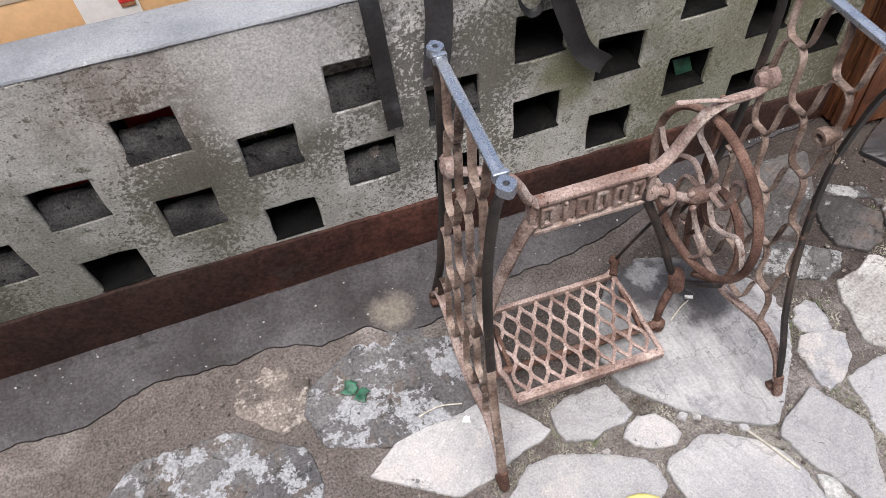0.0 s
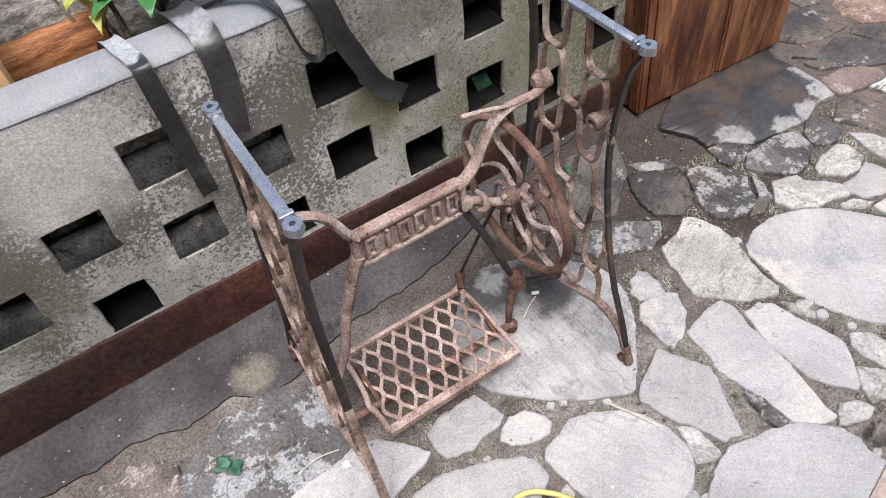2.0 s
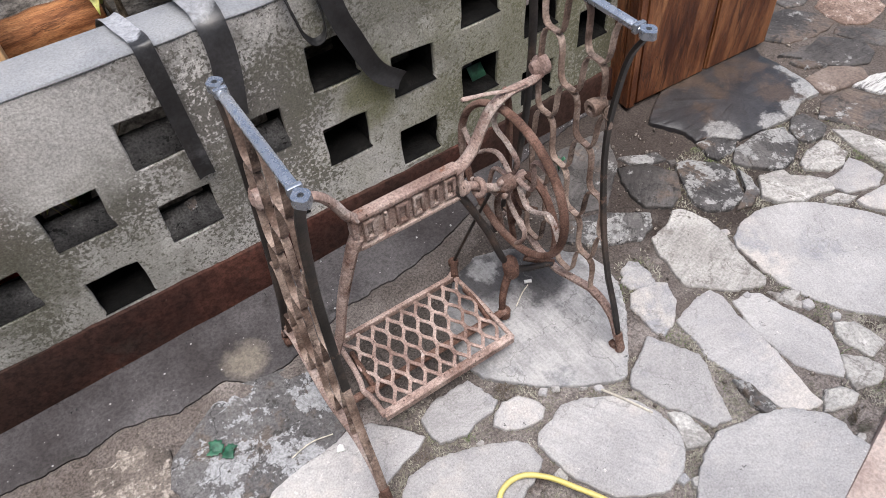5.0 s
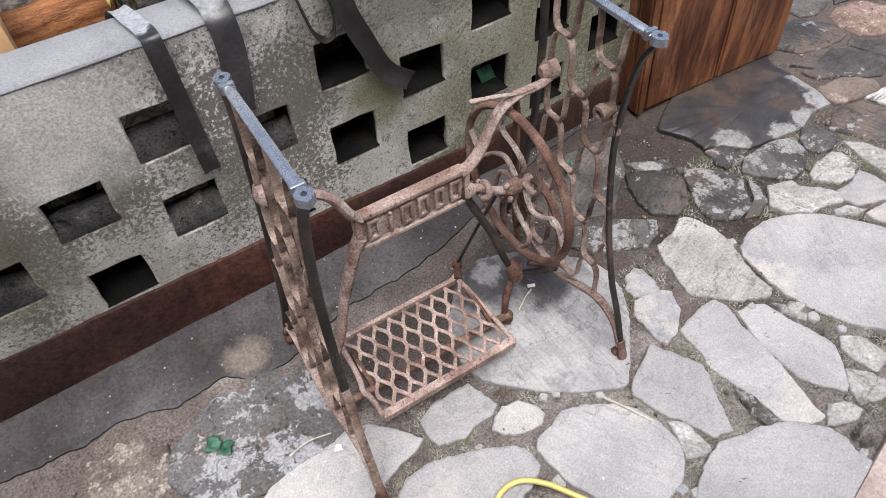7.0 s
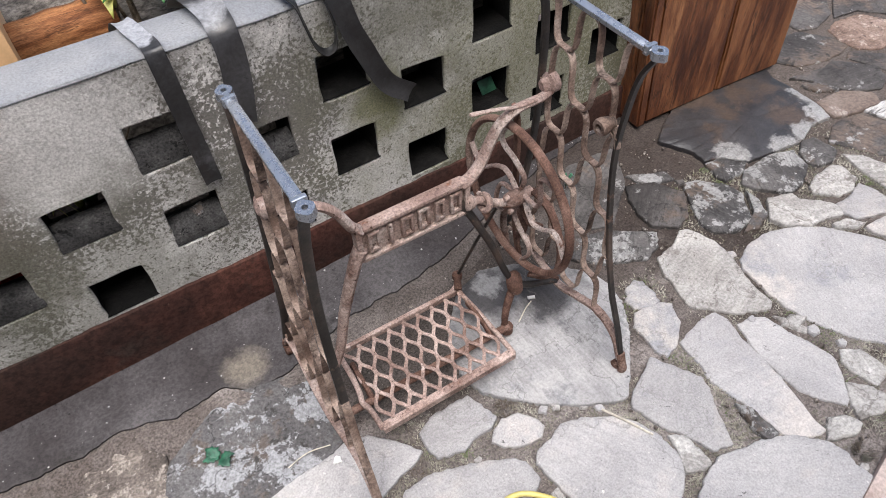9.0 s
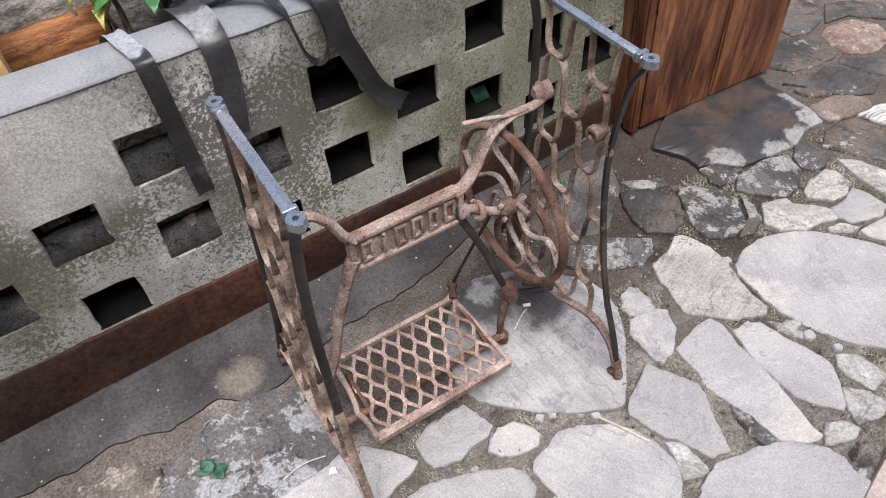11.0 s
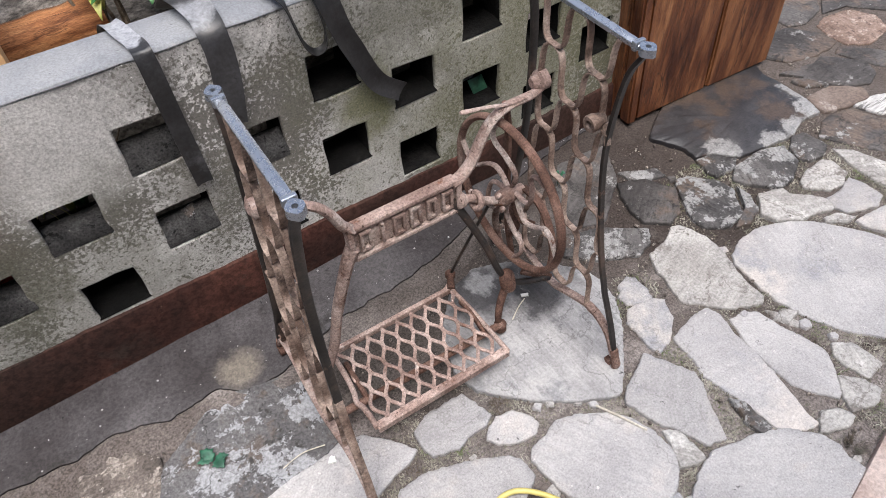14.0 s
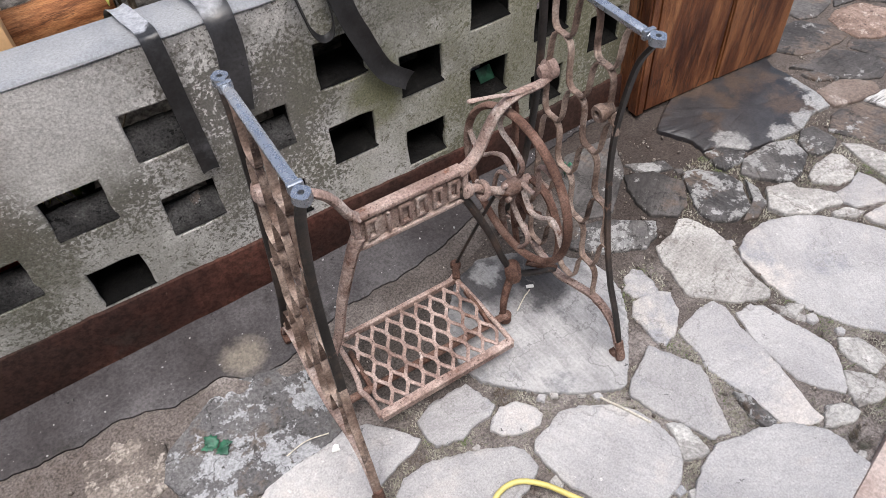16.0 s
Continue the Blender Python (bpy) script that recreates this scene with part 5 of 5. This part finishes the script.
stone(M_tanred, [(1.437, -0.304), (1.535, -0.314), (1.601, -0.372), (1.577, -0.412), (1.494, -0.398), (1.422, -0.379), (1.422, -0.353)])
stone(M_mott, [(1.472, -0.226), (1.521, -0.246), (1.542, -0.305), (1.481, -0.275)])
stone(M_dark, [(1.472, -0.182), (1.596, -0.211), (1.650, -0.203), (1.730, -0.296), (1.701, -0.353), (1.645, -0.371), (1.581, -0.339), (1.552, -0.302), (1.507, -0.220)])
stone(M_dark, [(1.616, -0.027), (1.507, -0.095), (1.552, -0.162), (1.648, -0.186), (1.715, -0.187), (1.757, -0.178), (1.754, -0.118), (1.704, -0.036)])
stone(M_dark, [(1.720, -0.031), (1.719, 0.031), (1.780, 0.074), (1.892, 0.130), (1.959, 0.052), (1.879, -0.028), (1.769, -0.053)])
stone(M_red, [(1.791, -0.091), (1.846, -0.069), (1.952, -0.085), (1.993, -0.163), (1.960, -0.225), (1.899, -0.240), (1.834, -0.247), (1.779, -0.204), (1.771, -0.148)])
stone(M_dark, [(1.744, -0.201), (1.812, -0.271), (1.864, -0.362), (1.806, -0.397), (1.746, -0.327), (1.705, -0.218)])
stone(M_dark, [(1.973, 0.026), (2.058, -0.013), (2.162, -0.158), (2.086, -0.205), (1.974, -0.070), (1.870, -0.052)])
stone(M_dark, [(1.425, -0.395), (1.483, -0.406), (1.526, -0.485), (1.560, -0.549), (1.443, -0.621), (1.385, -0.542), (1.340, -0.469), (1.320, -0.433), (1.380, -0.401)])
stone(M_streak, [(1.515, -0.384), (1.596, -0.413), (1.685, -0.454), (1.590, -0.530), (1.544, -0.473), (1.525, -0.432)])
stone(M_pale, [(1.301, -0.487), (1.339, -0.525), (1.386, -0.656), (1.310, -0.717), (1.286, -0.639), (1.284, -0.576)])
stone(M_pale, [(1.173, -0.501), (1.240, -0.496), (1.254, -0.520), (1.247, -0.564), (1.202, -0.582), (1.161, -0.577), (1.117, -0.533), (1.127, -0.514)])
stone(M_slate, [(1.233, -0.581), (1.244, -0.616), (1.243, -0.667), (1.200, -0.682), (1.126, -0.654), (1.115, -0.618), (1.129, -0.594), (1.177, -0.599)])
stone(M_slate, [(1.193, -0.692), (1.290, -0.715), (1.199, -0.814), (1.164, -0.777), (1.114, -0.705), (1.118, -0.684)])
stone(M_pale, [(1.061, -0.632), (1.096, -0.639), (1.120, -0.673), (1.093, -0.673), (1.055, -0.644)])
stone(M_pale, [(1.000, -0.484), (1.063, -0.505), (1.059, -0.529), (1.103, -0.569), (1.117, -0.600), (1.103, -0.625), (1.052, -0.606), (1.014, -0.601), (0.968, -0.570), (0.949, -0.534)])
stone(M_mott, [(0.864, -0.321), (0.899, -0.329), (0.949, -0.380), (0.959, -0.428), (0.928, -0.473), (0.909, -0.504), (0.852, -0.509), (0.803, -0.480), (0.800, -0.437), (0.834, -0.378)])
stone(M_mott, [(0.976, -0.430), (0.977, -0.467), (0.954, -0.513), (0.908, -0.532), (0.862, -0.521), (0.918, -0.510), (0.953, -0.467)])
stone(M_dark, [(0.740, -0.239), (0.805, -0.267), (0.843, -0.341), (0.789, -0.402), (0.745, -0.413), (0.697, -0.372), (0.699, -0.322), (0.716, -0.274)])
stone(M_mott, [(0.591, -0.326), (0.684, -0.396), (0.653, -0.431), (0.607, -0.442), (0.520, -0.397), (0.463, -0.340), (0.506, -0.298)])
stone(M_mott, [(0.772, -0.206), (0.861, -0.254), (0.861, -0.287), (0.789, -0.262)])
stone(M_pale, [(0.634, -0.457), (0.686, -0.455), (0.738, -0.429), (0.760, -0.436), (0.778, -0.501), (0.777, -0.546), (0.756, -0.606), (0.745, -0.651), (0.745, -0.695), (0.726, -0.707), (0.658, -0.672), (0.628, -0.641), (0.590, -0.601), (0.595, -0.570), (0.610, -0.530), (0.607, -0.507)])
stone(M_slate, [(0.790, -0.578), (0.839, -0.558), (0.909, -0.557), (0.987, -0.589), (1.039, -0.632), (1.092, -0.705), (1.147, -0.803), (1.095, -0.909), (0.934, -0.984), (0.867, -0.921), (0.815, -0.863), (0.790, -0.811), (0.777, -0.777), (0.765, -0.726), (0.764, -0.681), (0.770, -0.644), (0.773, -0.600)])
stone(M_slate, [(0.507, -0.481), (0.536, -0.476), (0.550, -0.490), (0.549, -0.527), (0.543, -0.548), (0.517, -0.549), (0.484, -0.532), (0.484, -0.507)])
stone(M_slate, [(0.477, -0.545), (0.536, -0.551), (0.556, -0.572), (0.537, -0.616), (0.488, -0.655), (0.452, -0.662), (0.442, -0.639), (0.449, -0.598), (0.447, -0.569)])
stone(M_slate, [(0.499, -0.659), (0.582, -0.641), (0.620, -0.648), (0.628, -0.673), (0.615, -0.724), (0.610, -0.781), (0.603, -0.837), (0.591, -0.887), (0.579, -0.936), (0.580, -0.959), (0.565, -0.959), (0.530, -0.946), (0.505, -0.919), (0.504, -0.886), (0.498, -0.836), (0.483, -0.760), (0.493, -0.728), (0.496, -0.687)])
stone(M_slate, [(0.636, -0.698), (0.678, -0.702), (0.701, -0.723), (0.712, -0.782), (0.726, -0.828), (0.735, -0.864), (0.718, -0.892), (0.677, -0.945), (0.661, -0.949), (0.631, -0.912), (0.613, -0.877), (0.613, -0.829), (0.614, -0.770)])
stone(M_pale, [(0.719, -0.728), (0.738, -0.747), (0.752, -0.789), (0.738, -0.794), (0.720, -0.768)])
stone(M_pale, [(0.762, -0.865), (0.796, -0.890), (0.801, -0.953), (0.748, -0.961), (0.738, -0.916), (0.742, -0.884)])
stone(M_pale, [(0.702, -0.921), (0.734, -0.957), (0.743, -0.992), (0.701, -1.002), (0.658, -0.986), (0.672, -0.957)])
stone(M_pale, [(0.603, -0.948), (0.640, -0.970), (0.646, -0.994), (0.615, -1.000), (0.565, -0.978)])
stone(M_slate, [(0.415, -0.649), (0.439, -0.691), (0.462, -0.741), (0.462, -0.763), (0.443, -0.791), (0.425, -0.833), (0.404, -0.875), (0.365, -0.863), (0.352, -0.825), (0.322, -0.770), (0.306, -0.711), (0.325, -0.689), (0.377, -0.670)])
stone(M_mott, [(0.478, -0.826), (0.496, -0.854), (0.496, -0.914), (0.469, -0.915), (0.466, -0.876)])
stone(M_pale, [(0.315, -0.800), (0.341, -0.813), (0.343, -0.862), (0.342, -0.881), (0.321, -0.881), (0.291, -0.866), (0.304, -0.841)])
stone(M_slate, [(0.361, -0.883), (0.408, -0.896), (0.458, -0.910), (0.503, -0.928), (0.555, -0.980), (0.566, -1.009), (0.558, -1.039), (0.565, -1.072), (0.559, -1.108), (0.458, -1.157), (0.319, -1.093), (0.183, -0.985), (0.270, -0.918), (0.314, -0.897)])
stone(M_slate, [(0.160, -0.658), (0.201, -0.672), (0.258, -0.709), (0.279, -0.736), (0.297, -0.779), (0.302, -0.827), (0.281, -0.866), (0.246, -0.894), (0.193, -0.901), (0.119, -0.854), (0.083, -0.787), (0.075, -0.740), (0.070, -0.695), (0.085, -0.677), (0.125, -0.670)])
stone(M_slate, [(0.044, -0.591), (0.069, -0.581), (0.098, -0.590), (0.122, -0.615), (0.125, -0.638), (0.107, -0.652), (0.075, -0.647), (0.038, -0.629), (0.028, -0.607)])
stone(M_slate, [(-0.083, -0.512), (-0.038, -0.493), (0.038, -0.497), (0.050, -0.530), (0.059, -0.568), (0.035, -0.581), (0.009, -0.577), (-0.028, -0.587), (-0.079, -0.573), (-0.087, -0.546)])
stone(M_slate, [(-0.169, -0.594), (-0.107, -0.595), (-0.065, -0.611), (-0.013, -0.633), (0.035, -0.660), (0.050, -0.676), (0.052, -0.717), (0.032, -0.730), (-0.057, -0.760), (-0.136, -0.764), (-0.270, -0.674)])
stone(M_slate, [(-0.390, -0.459), (-0.326, -0.451), (-0.271, -0.452), (-0.219, -0.443), (-0.176, -0.454), (-0.136, -0.497), (-0.104, -0.541), (-0.126, -0.554), (-0.159, -0.558), (-0.188, -0.564), (-0.233, -0.583), (-0.309, -0.599), (-0.457, -0.505)])
stone(M_peel, [(-0.525, -0.281), (-0.382, -0.202), (-0.204, -0.247), (-0.192, -0.388), (-0.233, -0.440), (-0.391, -0.463), (-0.521, -0.416), (-0.550, -0.331)])
stone(M_tan, [(-0.673, -0.170), (-0.580, -0.188), (-0.528, -0.258), (-0.543, -0.337), (-0.598, -0.356), (-0.682, -0.284)])
stone(M_peel, [(-0.964, -0.377), (-0.891, -0.311), (-0.708, -0.315), (-0.565, -0.404), (-0.552, -0.485), (-0.588, -0.569), (-0.750, -0.634), (-0.935, -0.505)])
stone(M_dark, [(0.668, -0.076), (0.820, -0.102), (0.750, -0.219), (0.625, -0.310), (0.545, -0.283), (0.569, -0.190)])

# small chips wedged between the slabs
rc = random.Random(12)
for kind, cx, cy, r in (
    (M_pale, 0.065, -0.759, 0.0158),
    (M_pale, -0.020, -0.620, 0.0094),
    (M_pale, -0.016, -0.641, 0.0086),
    (M_slate, -0.040, -0.628, 0.0078),
    (M_pale, 0.228, -0.648, 0.0114),
    (M_slate, 0.249, -0.671, 0.0100),
    (M_slate, 0.151, -0.609, 0.0100),
    (M_pale, 0.178, -0.618, 0.0094),
    (M_pale, 0.741, -0.762, 0.0266),
    (M_slate, 0.757, -0.801, 0.0136),
    (M_slate, 0.778, -0.856, 0.0122),
    (M_pale, 0.257, -0.925, 0.0130),
    (M_slate, 0.238, -0.902, 0.0122),
    (M_slate, 0.672, -0.703, 0.0108),
    (M_pale, 0.573, -1.051, 0.0108),
    (M_slate, 0.785, -0.549, 0.0128),
    (M_dark, 1.086, -0.468, 0.0144),
    (M_pale, 0.960, -0.490, 0.0136),
    (M_pale, 1.044, -0.682, 0.0158),
    (M_slate, 1.133, -0.690, 0.0158),
    (M_slate, 0.277, -0.829, 0.0086),
    (M_slate, 0.101, -0.767, 0.0094),
    (M_pale, 0.096, -0.673, 0.0072),
    (M_dark, 0.965, -0.404, 0.0114),
    (M_pale, 1.263, -0.475, 0.0136),
    (M_dark, 0.869, -0.307, 0.0136),
):
    n, turn = rc.choice((4, 5, 5, 6)), rc.random() * 6
    stone(kind, [(cx + r * rc.uniform(0.75, 1.2) * math.cos(turn + 6.283 * k / n), cy + r * 0.8 * rc.uniform(0.75, 1.2) * math.sin(turn + 6.283 * k / n)) for k in range(n)], -0.003)

# weeds and grit in the joints
rng = random.Random(5)


def in_joint(x, y):
    return not any(inside(x, y, s) for s in STONES)


bm = bmesh.new()
count = 0
while count < 20000:
    x, y = rng.uniform(-0.25, 1.5), rng.uniform(-1.08, -0.30)
    if y > -0.46 and x < 0.75 or wob(x, y, 0, 9, 4) < rng.uniform(-0.35, 0.25) or not in_joint(x, y):
        continue
    a, h, w = rng.uniform(0, 6.28), 0.002 + 0.007 * rng.random() ** 2, rng.uniform(0.0006, 0.0013)
    dx, dy = math.cos(a), math.sin(a)
    lean, bend = rng.uniform(0.4, 1.9), rng.uniform(-0.9, 0.9)
    p = Vector((x, y, -0.009))
    q = p + Vector((dx * h * lean * 0.6, dy * h * lean * 0.6, h * 0.75))
    tip = q + Vector((math.cos(a + bend) * h * lean * 0.6, math.sin(a + bend) * h * lean * 0.6, -0.1 * h))
    side = Vector((dy * w, -dx * w, 0))
    v = [bm.verts.new(p + side), bm.verts.new(p - side), bm.verts.new(q - side), bm.verts.new(q + side), bm.verts.new(tip)]
    bm.faces.new(v[:4])
    bm.faces.new((v[3], v[2], v[4]))
    count += 1
# one taller yellow-green tuft by the doorstep
for _ in range(160):
    a, r, h = rng.uniform(0, 6.28), 0.017 * rng.random() ** 0.5, rng.uniform(0.01, 0.024)
    p = Vector((0.597 + r * math.cos(a), -1.030 + r * math.sin(a), -0.008))
    tip = p + Vector((0.7 * h * math.cos(a), 0.7 * h * math.sin(a), h))
    bm.faces.new([bm.verts.new(p + Vector((0.0009, 0, 0))), bm.verts.new(p - Vector((0.0009, 0, 0))), bm.verts.new(tip)])
tagged(part("joint_grass", bm, M_moss, smooth=False), "dry olive moss and grass in the stone joints", "grass", kind="stuff")

bm = bmesh.new()
count = 0
while count < 2600:
    x, y = rng.uniform(-0.95, 1.6), rng.uniform(-1.05, -0.14)
    if not in_joint(x, y) or y > crack_y(x) - 0.01:
        continue
    r = 0.0012 + 0.005 * rng.random() ** 4
    bmesh.ops.create_icosphere(bm, subdivisions=1, radius=r, matrix=Matrix.LocRotScale((x, y, -0.005 + 0.2 * r), Euler((rng.random() * 6, rng.random() * 6, 0)), (1, rng.uniform(0.6, 1.2), 0.6)))
    count += 1
tagged(part("grit", bm, M_tan, smooth=False), "small pale grit and stone chips in the joints", "grit", kind="stuff")

# pale crumbs lying on the cement strip
bm = bmesh.new()
for _ in range(140):
    x = rng.uniform(-1.2, 0.85)
    y = -0.02 + (crack_y(x) + 0.025) * rng.random() ** 0.7
    r = 0.0008 + 0.0022 * rng.random() ** 3
    bmesh.ops.create_icosphere(bm, subdivisions=1, radius=r, matrix=Matrix.LocRotScale((x, y, 0.0025 + 0.3 * r), Euler((rng.random() * 6, 0, 0)), (1, rng.uniform(0.6, 1.3), 0.6)))
tagged(part("crumbs", bm, M_slate, smooth=False), "pale mortar crumbs scattered on the cement strip", "crumbs", kind="stuff")

# dark grit gathered where the strip meets the painted band
bm = bmesh.new()
for _ in range(900):
    x = rng.uniform(-1.3, 0.85)
    y = -0.016 - 0.05 * rng.random() ** 2.5
    r = 0.0006 + 0.0016 * rng.random() ** 3
    bmesh.ops.create_icosphere(bm, subdivisions=1, radius=r, matrix=Matrix.LocRotScale((x, y, 0.0015 + 0.3 * r), Euler((rng.random() * 6, 0, 0)), (1, rng.uniform(0.6, 1.3), 0.6)))
tagged(part("dark_grit", bm, M_grit, smooth=False), "dark grit gathered along the foot of the wall", "grit", kind="stuff")
